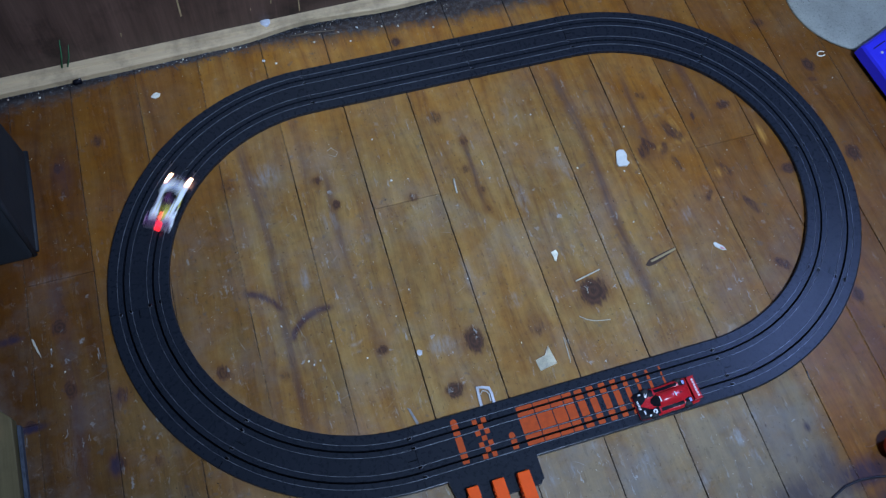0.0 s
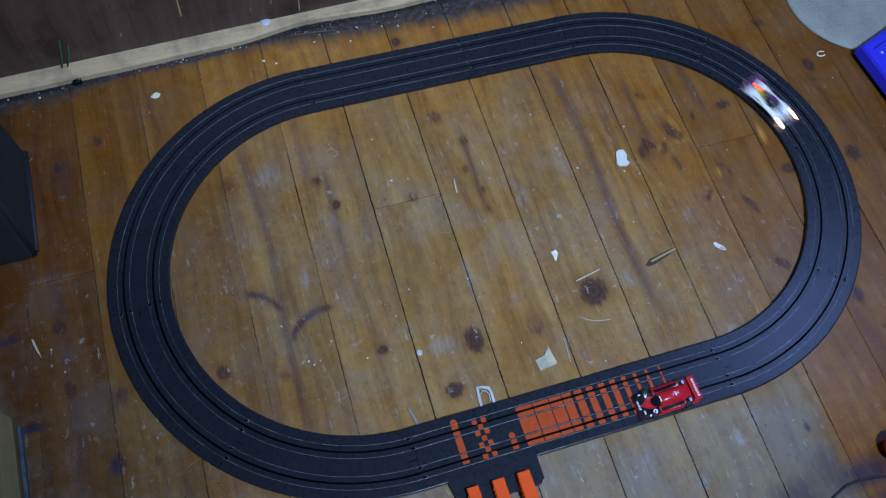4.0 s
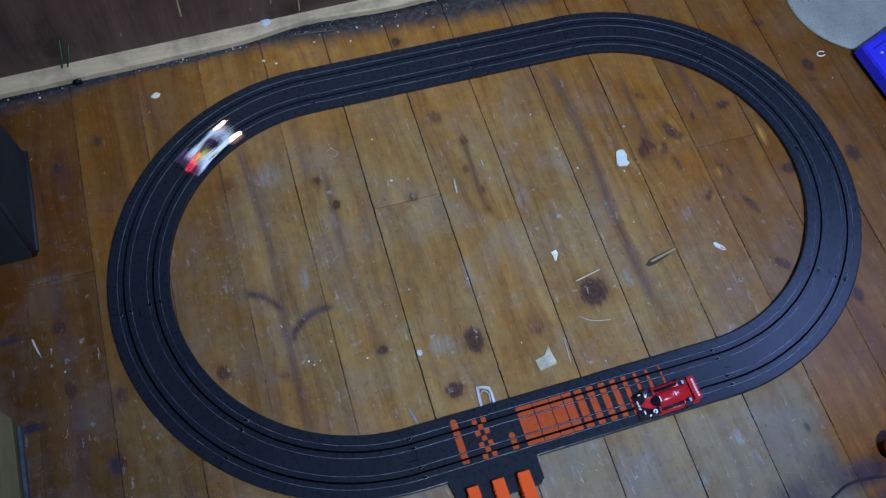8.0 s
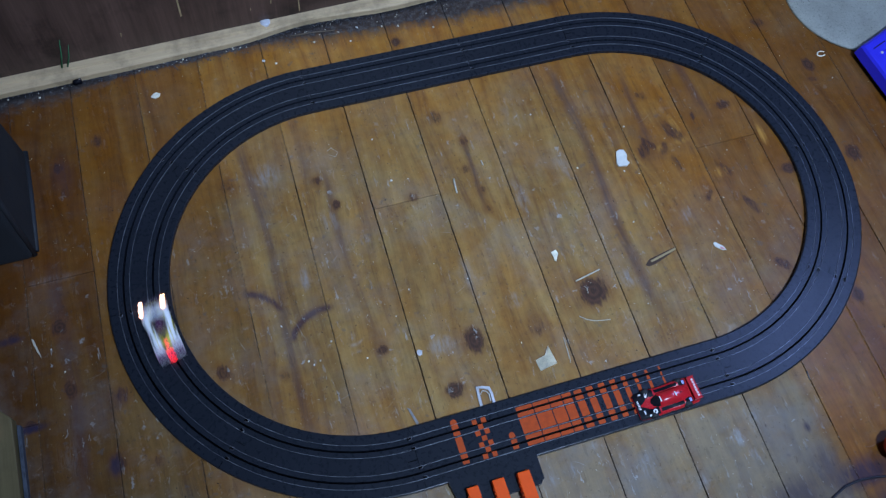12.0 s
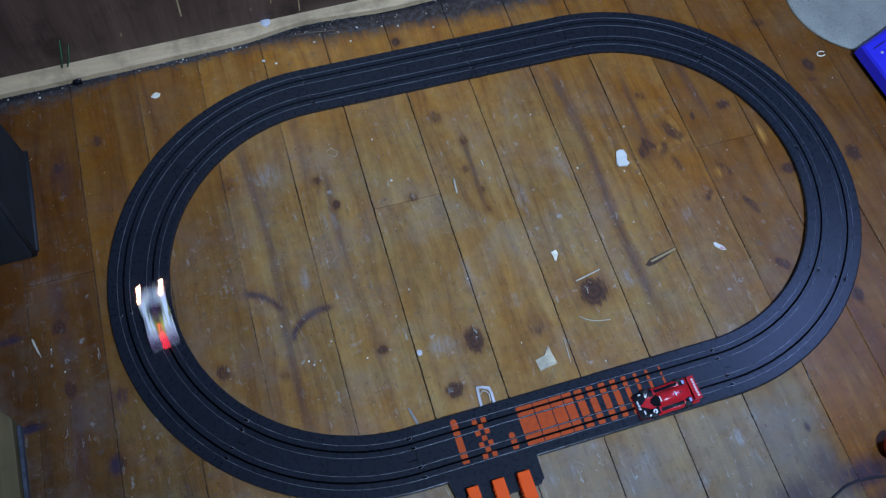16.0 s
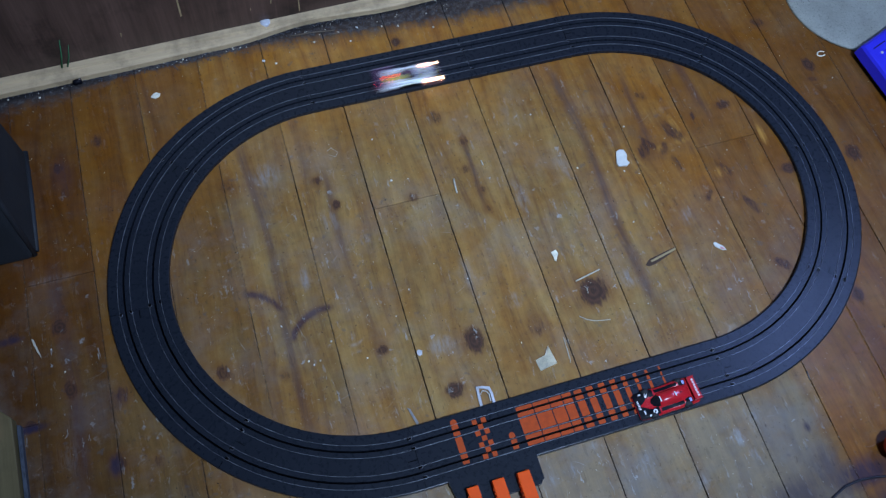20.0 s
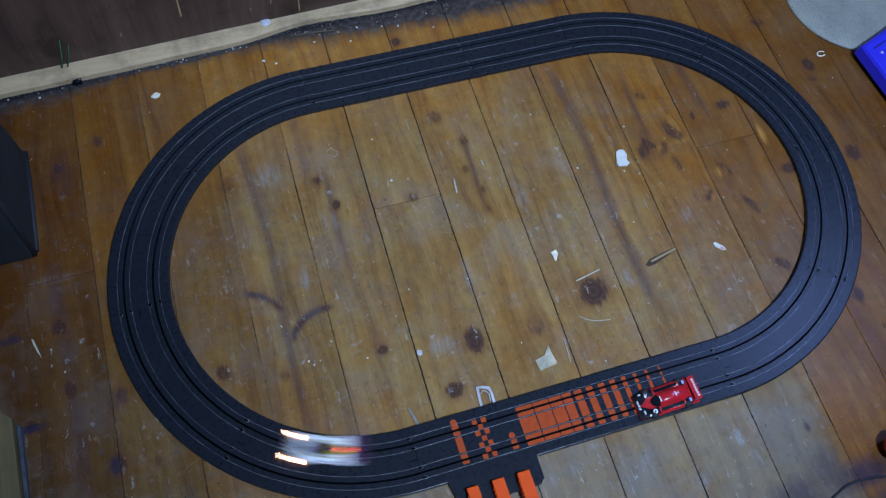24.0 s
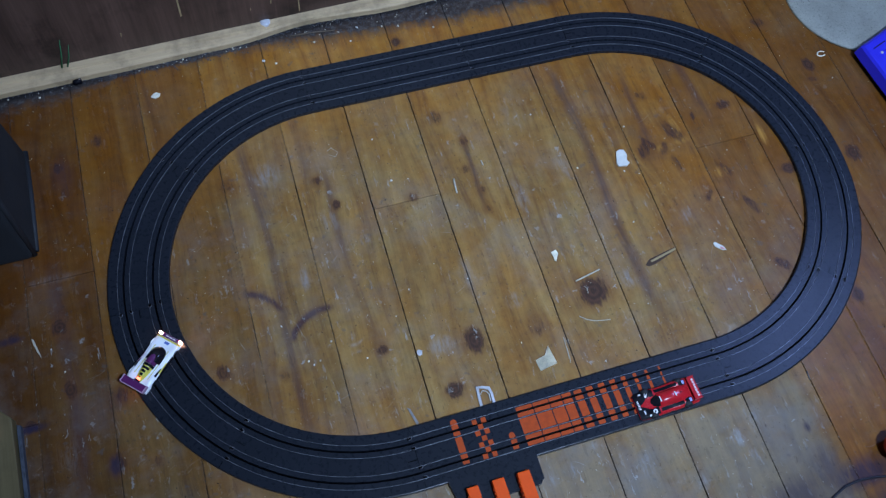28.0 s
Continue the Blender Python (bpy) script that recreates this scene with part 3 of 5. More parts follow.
# pale amber figure beside the knots: x, y, half width, half length (mm), strength
FIGURE = ((284, 76, 5, 16, 0.9), (251, 49, 9, 5, 0.5), (317, -7, 9, 7, 0.7), (397, 33, 5, 14, 0.8), (283, 54, 12, 5, 0.6), (510, -31, 8, 6, 0.5), (335, -60, 6, 9, 0.4), (287, -38, 5, 9, 0.4), (107, 140, 7, 4, 0.4), (-125, 220, 12, 4, 0.6))

# half the width of the gaps between boards
SEAM_HALF = {7: 0.00015, 8: 0.00015, 9: 0.0002, 10: 0.0002, 11: 0.00006, 12: 0.00030, 13: 0.00055, 14: 0.00048, 15: 0.00055, 16: 0.00050, 17: 0.00044, 18: 0.00046, 19: 0.00018, 20: 0.00034, 21: 0.0005}


def batten_front(x):
    """The front edge of the pine strip at the foot of the wall, without its waves."""
    return 0.3562 + 0.0085 * np.clip((x + 0.6) / 0.3, 0, 1) + 0.0165 * np.clip((x + 0.30) / 0.14, 0, 0.8)


def board_fields(x, y, stain):
    """Grain, knot, ring, wear, dirt and streak values over a board's face."""
    grain = x.copy()
    knot, ring = np.zeros_like(x), np.full_like(x, 9.0)
    for kx, ky, r, s in KNOTS_A + KNOTS_B + KNOTS_C:
        kx, ky, r = kx / 1000, ky / 1000, r / 1000
        dx, dy = x - kx, (y - ky) * (0.66 + 0.34 * ((kx * 370 + ky * 110) % 1))
        d = np.hypot(dx, dy)
        if s < 0.85 and kx > 0.2:
            # the knots of these boards are slanted and drawn out
            turn = (kx * 937 + ky * 531) % 3.1
            d = np.hypot((dx * math.cos(turn) + dy * math.sin(turn)) * 0.68, (dy * math.cos(turn) - dx * math.sin(turn)) * 1.4)
        wob = 1 + 0.05 * np.sin(2 * np.arctan2(dy, dx) + kx * 90) + 0.03 * np.sin(5 * np.arctan2(dy, dx) + ky * 70)
        q = d / (r * wob)
        grain -= r * 0.9 * np.tanh(dx / (0.8 * r)) * np.exp(-(dy / (3.2 * r)) ** 2) * np.exp(-np.abs(dx) / (2.6 * r))
        knot = np.maximum(knot, (0.36 + 0.64 * s) * np.clip(1.5 - 0.78 * q, 0, 1))
        ring = np.minimum(ring, q)
    wave = 0.004 * np.sin(y * 9 + x * 23) + 0.002 * np.sin(y * 31 + x * 57)
    grain += wave
    streak = np.zeros_like(x)
    for sx, y0, y1, w in STREAKS:
        along = np.clip((y - y0) / 0.05, 0, 1) * np.clip((y1 - y) / 0.05, 0, 1)
        bend = sx + 0.004 * np.sin(y * 17 + sx * 40)
        streak = np.maximum(streak, along * np.exp(-((x - bend) / w) ** 2))
    # a branch mark that crosses two boards
    for cx, cy, r, a0, a1, w in ((-0.245, -0.107, 0.051, 1.30, 2.85, 0.0046), (-0.345, -0.065, 0.054, 0.22, 1.45, 0.0044)):
        ang = np.arctan2(y - cy, x - cx)
        streak = np.maximum(streak, 1.8 * np.exp(-((np.hypot(x - cx, y - cy) - r) / w) ** 2) * np.clip((ang - a0) / 0.2, 0, 1) * np.clip((a1 - ang) / 0.2, 0, 1))
    # varnish worn away inside the loop and to the south of it
    inside = 1 / (1 + np.exp((np.hypot(np.maximum(np.abs(x + 0.01) - 0.19, 0), y * 0.95 + 0.02) - 0.21) / 0.03))
    south = 1 / (1 + np.exp((y + 0.27) / 0.025)) * np.clip((x + 0.58) / 0.14, 0, 1) * np.clip((0.315 - x) / 0.05, 0, 1) * np.clip((y + 0.95) / 0.3, 0, 1)
    fresh = np.clip((x - LEAN(x) * y - 0.2955) / 0.002, 0, 1) * np.clip((-0.27 - y) / 0.08, 0, 1)
    wear = np.clip(0.08 + 0.56 * inside + 0.92 * south * (1 - fresh) + 0.05 * (1 - fresh) - 0.55 * np.clip((x - 0.10) / 0.16, 0, 1) * np.clip((y + 0.16) / 0.15, 0, 1) * inside, 0, 1)
    west = 1 / (1 + np.exp((y - 0.01) / 0.04)) / (1 + np.exp((x + 0.40) / 0.015))
    wear = np.clip(wear + 0.5 * west, 0, 1)
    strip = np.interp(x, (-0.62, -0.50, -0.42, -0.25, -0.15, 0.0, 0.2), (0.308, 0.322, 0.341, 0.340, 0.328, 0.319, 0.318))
    # values above 1 carry the painted shade at the batten's foot
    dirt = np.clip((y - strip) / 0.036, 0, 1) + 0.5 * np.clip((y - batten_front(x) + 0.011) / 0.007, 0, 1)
    rubbed = np.zeros_like(x)
    for rx, ry, hw, hl, k in RUBBED_A + RUBBED_B:
        rubbed = np.maximum(rubbed, k * np.clip(1.5 - np.hypot((x - rx / 1000) * 1000 / hw, (y - ry / 1000) * 1000 / hl), 0, 1))
    figure = np.zeros_like(x)
    for rx, ry, hw, hl, k in FIGURE:
        figure = np.maximum(figure, k * np.clip(1.5 - np.hypot((x - rx / 1000) * 1000 / hw, (y - ry / 1000) * 1000 / hl), 0, 1))
    blot = np.zeros_like(x)
    for rx, ry, hw, hl, k in STAINS_AND_SHADE:
        blot = np.maximum(blot, k * np.clip(1.6 - np.hypot((x - rx / 1000) * 1000 / hw, (y - ry / 1000) * 1000 / hl), 0, 1))
    return grain, knot, np.minimum(ring, 4.0), wear, dirt, streak, stain * (1 - 0.55 * south - 0.25 * fresh), rubbed, blot, figure


def floor_boards():
    floor = thing("floor", pose(0, 0, 0), "worn varnished pine floorboards with knots, dust and scuffs", "floor", kind="structure")
    part("subfloor", box(ROOM_W, ROOM_E, ROOM_S, ROOM_N, -0.05, -0.016), GAP_DARK, floor, "dark subfloor under the gaps")
    for i, (a, b) in enumerate(zip(SEAMS, SEAMS[1:])):
        ends = [ROOM_S, *sorted(BUTTS.get(i, ())), ROOM_N]
        for j, (y0, y1) in enumerate(zip(ends, ends[1:])):
            near = -0.72 < (a + b) / 2 < 0.70
            c, d = a + SEAM_HALF.get(i, 0.0003), b - SEAM_HALF.get(i + 1, 0.0003)
            ux = np.concatenate([[c, c + 0.0012, c + 0.003], np.linspace(c + 0.0055, d - 0.0055, 34), [d - 0.003, d - 0.0012, d]]) if near else np.linspace(c, d, 3)
            ys = grid_lines(y0 + (0.0004 if y0 > ROOM_S else 0), y1 - (0.0004 if y1 < ROOM_N else 0), -0.50, 0.41, 0.0024 if near else 0.2, 0.15)
            X, Y = np.meshgrid(ux, ys)
            mid, side = (a + b) / 2, (X - (a + b) / 2) / ((b - a) / 2)
            edge = np.minimum(X - c, d - X)
            chips = np.random.default_rng(100 + i)
            worn = [np.convolve(chips.random(len(ys) + 2), (0.3, 0.4, 0.3), "valid") + 0.3 * np.sin(ys * 29 + i * k) for k in (1, 2)]
            X = X - side * np.where(side > 0, worn[0][:, None] - 0.45, worn[1][:, None] - 0.45) * 0.0006
            lean = LEAN(X) * Y
            sag = 0.0003 * np.sin(Y * 7 + i) - 0.0003 * np.clip(np.abs(X - (a + b) / 2) / ((b - a) / 2) - 0.965, 0, 1) / 0.035
            Z = sag + 0.00025 * (i % 3) - 0.0005
            nx, ny = len(ux), len(ys)
            top = np.stack([X + lean, Y, Z], -1).reshape(-1, 3)
            rim = [*range(nx), *(nx * r + nx - 1 for r in range(1, ny)), *range(nx * ny - 2, nx * (ny - 1) - 1, -1), *(nx * r for r in range(ny - 2, 0, -1))]
            low = top[rim].copy()
            low[:, 2] = -0.0155
            idx = np.arange(nx * ny).reshape(ny, nx)
            faces = np.stack([idx[:-1, :-1], idx[:-1, 1:], idx[1:, 1:], idx[1:, :-1]], -1).reshape(-1, 4).tolist()
            m, n = nx * ny, len(rim)
            faces += [(rim[k], m + k, m + (k + 1) % n, rim[(k + 1) % n]) for k in range(n)]
            me = bpy.data.meshes.new("plank")
            verts = np.vstack([top, low])
            me.from_pydata(verts.tolist(), [], faces)
            seam = np.clip(1 - edge / 0.0020, 0, 1).reshape(-1) if near else np.zeros(nx * ny)
            me.attributes.new("seam", "FLOAT", "POINT").data.foreach_set("value", np.concatenate([seam, seam[rim]]).astype(np.float32))
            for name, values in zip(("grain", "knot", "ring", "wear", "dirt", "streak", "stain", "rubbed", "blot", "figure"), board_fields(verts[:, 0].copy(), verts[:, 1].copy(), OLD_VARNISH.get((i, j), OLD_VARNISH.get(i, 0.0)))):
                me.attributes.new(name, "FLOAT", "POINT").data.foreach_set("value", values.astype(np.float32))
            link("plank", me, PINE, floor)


# ---------------------------------------------------------------- slot-car track
def bed_profile():
    """The moulded bed across: rounded shoulders, two slots, four shallow rail grooves."""
    w, h = HALF, TOP
    p = [(-w + 0.001, 0.0), (-w, 0.0006), (-w, h - 0.0013), (-w + 0.0005, h - 0.0004), (-w + 0.0016, h)]
    for c in (-LANE, LANE):
        for u, half, deep in ((c - RAIL, 0.0006, 0.0005), (c, 0.0012, 0.0056), (c + RAIL, 0.0006, 0.0005)):
            p += [(u - half, h), (u - half, h - deep), (u + half, h - deep), (u + half, h)]
    return p + [(w - 0.0016, h), (w - 0.0005, h - 0.0004), (w, h - 0.0013), (w, 0.0006), (w - 0.001, 0.0)]


def rail_profile(u):
    z = TOP + 0.00030
    return [(u - 0.00014, TOP - 0.0006), (u - 0.00014, z - 0.0001), (u - 0.00008, z), (u + 0.00008, z), (u + 0.00014, z - 0.0001), (u + 0.00014, TOP - 0.0006)]


def track_section(name, at, stations, label, hooked=(0,)):
    """One section: bed, four rails, and at its hooked ends the rail clips; a joint tab at both ends."""
    sec = thing(name, at, label, "track section", "sections of the slot-car track")
    part("bed", sweep(bed_profile(), stations), TRACK, sec)
    for u in (-LANE - RAIL, -LANE + RAIL, LANE - RAIL, LANE + RAIL):
        part("rail", sweep(rail_profile(u), stations), STEEL, sec, "thin steel contact rail")
    # a black strip imitates the shade deep in each slot
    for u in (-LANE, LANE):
        part("slot_shade", sweep([(u - 0.0012, 0.0006), (u - 0.0012, 0.0012), (u + 0.0012, 0.0012), (u + 0.0012, 0.0006)], stations), SHADE_BLACK, sec, "black strip standing in for the shade in the slot")
    for k, (p, a) in ((0, stations[0]), (1, stations[-1])):
        turn = math.degrees(math.atan2(a[1], a[0]))
        m = pose(p[0], p[1], 0, 0, 0, turn)
        inward = 1 if k == 0 else -1
        for j, u in enumerate((-LANE - RAIL, -LANE + RAIL, LANE - RAIL, LANE + RAIL)):
            if k in hooked:
                # each rail ends in a bright hook over a black patch for recess shade
                bend = 1 if j % 2 == 0 else -1
                at = m @ pose(u + 0.0010 * bend, 0.0016 * (j - 1.5), 0)
                hook = [at @ Vector((0.0020 * math.cos(q) * bend, 0.0025 * math.sin(q), TOP + 0.0005)) for q in [-0.5 + 3.6 * i / 8 for i in range(9)]]
                part("rail_clip", tube(hook, 0.00042, 6), CLIP_STEEL, sec, "bent bright rail clip", True)
                part("recess_shade", box(-0.0019, 0.0019, -0.0026, 0.0026, TOP - 0.0012, TOP + 0.00008, m=at), SHADE_BLACK, sec, "black patch standing in for the shaded recess under the rail clip")
        if k in hooked:
            # flush black bars imitate the shade in the open joint
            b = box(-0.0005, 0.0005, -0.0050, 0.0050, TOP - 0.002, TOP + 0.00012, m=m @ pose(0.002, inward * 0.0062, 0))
            part("joint_tab", b, SHADE_BLACK, sec, "black bar standing in for the shaded slit of the joint tab")
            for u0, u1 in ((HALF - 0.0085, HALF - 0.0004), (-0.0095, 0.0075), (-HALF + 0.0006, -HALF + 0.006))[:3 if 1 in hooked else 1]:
                part("joint_shade", box(u0, u1, -0.0003, 0.0003, TOP - 0.002, TOP + 0.0001, m=m), SHADE_BLACK, sec, "black bar standing in for the shade in the joint's open end")
    return sec


def oval_track():
    gap = 0.00007
    n = 26
    half = math.pi / 8
    mid = Vector((RADIUS, 0))
    d = gap / RADIUS
    arc = []
    for i in range(n + 1):
        a = -half + d + (2 * half - 2 * d) * i / n
        arc.append(((RADIUS * math.cos(a) - mid.x, RADIUS * math.sin(a)), (math.cos(a), math.sin(a))))
    first = None
    for side, start in ((1, -90), (-1, 90)):
        for k in range(4):
            ang = start + 22.5 + 45 * k
            m = pose(side * STRAIGHT / 2, 0, 0, 0, 0, ang) @ pose(RADIUS, 0, 0)
            if first is None:
                first = track_section("curved_track_section", m, arc, "black plastic curved two-lane track section")
            else:
                copy_thing(first, m)

    def line(x0, x1, steps=6):
        return [((x0 + (x1 - x0) * i / steps, 0.0), (0.0, 1.0)) for i in range(steps + 1)]
    cut = -STRAIGHT / 2 + STRAIGHT * 0.6
    for x0, x1 in ((-STRAIGHT / 2, cut), (cut, STRAIGHT / 2)):
        c = (x0 + x1) / 2
        track_section("straight_track_section", pose(c, RADIUS, 0), line(x0 - c + gap, x1 - c - gap), "black plastic straight two-lane track section", () if x0 < cut else (0, 1))
    sec = track_section("terminal_track_section", pose(0, -RADIUS, 0, 0, 0, 180), line(-STRAIGHT / 2 + gap, STRAIGHT / 2 - gap), "black terminal track section with orange starting grid and power base", (1,))
    terminal(sec)


def terminal(sec):
    """Painted starting grid, power base and orange plugs on the terminal section (local x runs west, y runs south)."""
    z = TOP + 0.00012
    slots = [c + o for c in (-LANE, LANE) for o in (-RAIL, 0.0, RAIL)]
    gaps = [(u - (0.0013 if k % 3 == 1 else 0.0010), u + (0.0013 if k % 3 == 1 else 0.0010)) for k, u in enumerate(slots)]

    def strip(x0, x1, v0, v1, name="grid_mark"):
        """A painted bar from v0 to v1 across, broken by slots and rails; x runs east."""
        at = v0
        for g0, g1 in [*gaps, (9, 9)]:
            if g1 < v0:
                continue
            end = min(g0, v1)
            if end - at > 0.0014:
                c = 0.0006
                outline = [(-x0 - c, at), (-x1 + c, at), (-x1, at + c), (-x1, end - c), (-x1 + c, end), (-x0 - c, end), (-x0, end - c), (-x0, at + c)]
                part(name, prism(outline, TOP - 0.0002, z), ORANGE_PAINT, sec, "orange painted grid mark")
            at = max(at, g1)
            if at >= v1:
                break
    # across runs from the infield side (negative) to the outside (positive)
    v_in, v_out = -0.0228, 0.0232
    bars = ((-66, -46.2), (-45, -26.2), (-25, -10.2), (-8.8, 2.2), (6.2, 15.8), (21.5, 29.8), (37, 44.8), (51.5, 58.8), (66.5, 72.2), (81.8, 86.2), (97, 100.8), (114.6, 117.2))
    for a, b in bars:
        strip(a / 1000, b / 1000, v_in, v_out)
    strip(-0.1435, -0.1355, -0.0262, 0.0222, "finish_line")
    part("finish_line", disc_stack([(0.0040, TOP - 0.0002), (0.0040, z - 0.00006)], 16, (0.1395, -0.0262)), ORANGE_PAINT, sec, "rounded end of the orange line")
    strip(-0.0835, -0.0765, 0.0060, 0.0225, "lane_mark")
    part("lane_mark", disc_stack([(0.0035, TOP - 0.0002), (0.0035, z - 0.00006)], 16, (0.080, 0.0060)), ORANGE_PAINT, sec, "rounded end of the orange mark")
    for i in range(7):
        v = -0.0203 + 0.0068 * i
        for x in ((-0.1165, -0.1055) if i % 2 == 0 else (-0.1110,)):
            part("checker", prism([(-x - 0.0029, v - 0.0029), (-x + 0.0029, v - 0.0029), (-x + 0.0029, v + 0.0029), (-x - 0.0029, v + 0.0029)], TOP - 0.0002, z + 0.00003), ORANGE_PAINT, sec, "small orange checker square")
    # power base: a plate beside the bed with notched corners
    e = HALF - 0.0030
    plate = [(0.166, e), (0.0605, e), (0.0610, e + 0.0265), (0.064, e + 0.0275), (0.066, e + 0.0312), (0.076, e + 0.0312), (0.150, e + 0.0312), (0.158, e + 0.026), (0.162, e + 0.019)]
    part("power_base", prism([(x, y + 0.0024 * (y > e)) for x, y in plate], 0.0, TOP + 0.00012, 0.0003), TRACK, sec, "black power base plate")
    for x0, x1 in ((0.136, 0.1495), (0.106, 0.1203), (0.0760, 0.0910)):
        e2 = e + 0.0024
        lever = part("plug", box(x0, x1, e2 + 0.0135, e2 + 0.075, 0.003, 0.0155, 0.0012), ORANGE_PLASTIC, sec, "bright orange plastic plug")
        for k in range(9):
            part("grip_rib", box(x1 - 0.0005, x1 + 0.0008, e2 + 0.022 + 0.005 * k, e2 + 0.0245 + 0.005 * k, 0.004, 0.0135), ORANGE_PLASTIC, lever)
        part("plug_socket", box(x0 - 0.0016, x1 + 0.0016, e2 + 0.0105, e2 + 0.028, 0.001, 0.0068, 0.0005), TRACK, sec, "black plug socket")


# ---------------------------------------------------------------- cars
class Shell:
    """The upper shape of a small racing car: x forward, y to its left."""

    def __init__(self, length, width, nose=0.16, waist=0.03, bulge=1.0):
        self.l, self.w, self.nose, self.waist, self.bulge = length / 2, width / 2, nose, waist, bulge

    def half(self, f):
        return self.w * (1 - self.nose * max(0.0, (f - 0.76) / 0.24) ** 2.4 - self.waist * math.exp(-(f / 0.22) ** 2) - 0.05 * max(0.0, (-f - 0.7) / 0.3) ** 2)

    def deck(self, f, g):
        """Height at f (-1 tail to 1 nose) and g (-1 to 1 across)."""
        z = 0.0092 - 0.0052 * max(0.0, (f - 0.10) / 0.9) ** 1.5 - 0.0008 * max(0.0, (-f - 0.6) / 0.4)
        rim = math.exp(-((abs(g) - 0.74) / 0.24) ** 2)
        z += self.bulge * rim * (0.0026 * math.exp(-((f - 0.56) / 0.20) ** 2) + 0.0032 * math.exp(-((f + 0.58) / 0.24) ** 2))
        z -= 0.0022 * math.exp(-((f - 0.05) / 0.28) ** 2) * max(0.0, abs(g) - 0.45) / 0.55
        return z - 0.0018 * abs(g) ** 10

    def at(self, f, g, lift=0.0):
        return (f * self.l, g * self.half(f), self.deck(f, g) + lift)

    def body(self):
        b = bmesh.new()
        nf, ng = 64, 32
        rows = []
        for i in range(nf + 1):
            f = -1 + 2 * i / nf
            arch = max(math.exp(-((f - 0.56) / 0.13) ** 4), math.exp(-((f + 0.58) / 0.14) ** 4))
            low = 0.0026 + 0.0058 * arch
            row = [b.verts.new((f * self.l, -self.half(f), low))]
            row += [b.verts.new(self.at(f, -1 + 2 * j / ng)) for j in range(ng + 1)]
            row += [b.verts.new((f * self.l, self.half(f), low))]
            rows.append(row)
        for r, s in zip(rows, rows[1:]):
            for a in range(len(r) - 1):
                b.faces.new((r[a], r[a + 1], s[a + 1], s[a]))
        b.faces.new(rows[0])
        b.faces.new(rows[-1][::-1])
        return b

    def patch(self, f0, f1, g0, g1, lift=0.0004, taper=1.0):
        """A decal that lies on the deck."""
        b = bmesh.new()
        n = 10
        rows = []
        for i in range(n + 1):
            f = f0 + (f1 - f0) * i / n
            k = 1 + (taper - 1) * i / n
            gm, gh = (g0 + g1) / 2, (g1 - g0) / 2 * k
            rows.append([b.verts.new(self.at(f, gm + gh * (-1 + 2 * j / n), lift)) for j in range(n + 1)])
        for r, s in zip(rows, rows[1:]):
            for j in range(n):
                b.faces.new((r[j], r[j + 1], s[j + 1], s[j]))
        return b

    def dome(self, f0, f1, width, height, a0, a1, lift=0.0, blunt=2.6):
        """The part between a0 and a1 (along) of a cockpit bubble from f0 to f1."""
        b = bmesh.new()
        n, ng = 12, 16
        rows = []
        for i in range(n + 1):
            f = a0 + (a1 - a0) * i / n
            u = (f - (f0 + f1) / 2) / ((f1 - f0) / 2)
            wide = width * max(0.02, 1 - abs(u) ** blunt) ** 0.5
            row = []
            for j in range(ng + 1):
                v = -1 + 2 * j / ng
                g = wide * v
                z = self.deck(f, g) - 0.0008 + (height * max(0.0, 1 - abs(u) ** 2.2) + 0.0008) * max(0.0, 1 - abs(v) ** 3.0) + lift
                row.append(b.verts.new((f * self.l, g * self.half(f), z)))
            rows.append(row)
        for r, s in zip(rows, rows[1:]):
            for j in range(ng):
                b.faces.new((r[j], r[j + 1], s[j + 1], s[j]))
        return b


def car_wheels(car, s, size=1.0, out=0.0):
    for f in (0.56, -0.58):
        for side in (1, -1):
            r = (0.0050 if f > 0 else 0.0058) * size
            x, y = f * s.l, side * (s.w - 0.0037 + out)
            wheel = new("wheel")
            wheel.matrix_basis = pose(x, y, r, 90, 0, 0)
            wheel.parent = car
            wheel.empty_display_size = 0.005
            part("tyre", disc_stack([(r * 0.86, -0.0029), (r, -0.0022), (r, 0.0022), (r * 0.86, 0.0029)], 24), TYRE, wheel, "black rubber tyre", True)
            part("rim", disc_stack([(r * 0.62, -0.0032), (r * 0.30, -0.0030), (r * 0.30, 0.0030), (r * 0.62, 0.0032)], 18), CHROME, wheel, "shiny silver rim", True)


def car_base(car, s):
    part("chassis", prism([(-s.l * 0.94, -s.w * 0.62), (s.l * 0.92, -s.w * 0.55), (s.l * 0.92, s.w * 0.55), (-s.l * 0.94, s.w * 0.62)], 0.0012, 0.0032, 0.0006), CAR_BLACK, car, "black plastic chassis")
    part("guide_pin", box(s.l * 0.50, s.l * 0.58, -0.0007, 0.0007, -0.0025, 0.0025), CAR_BLACK, car, "guide pin in the slot")


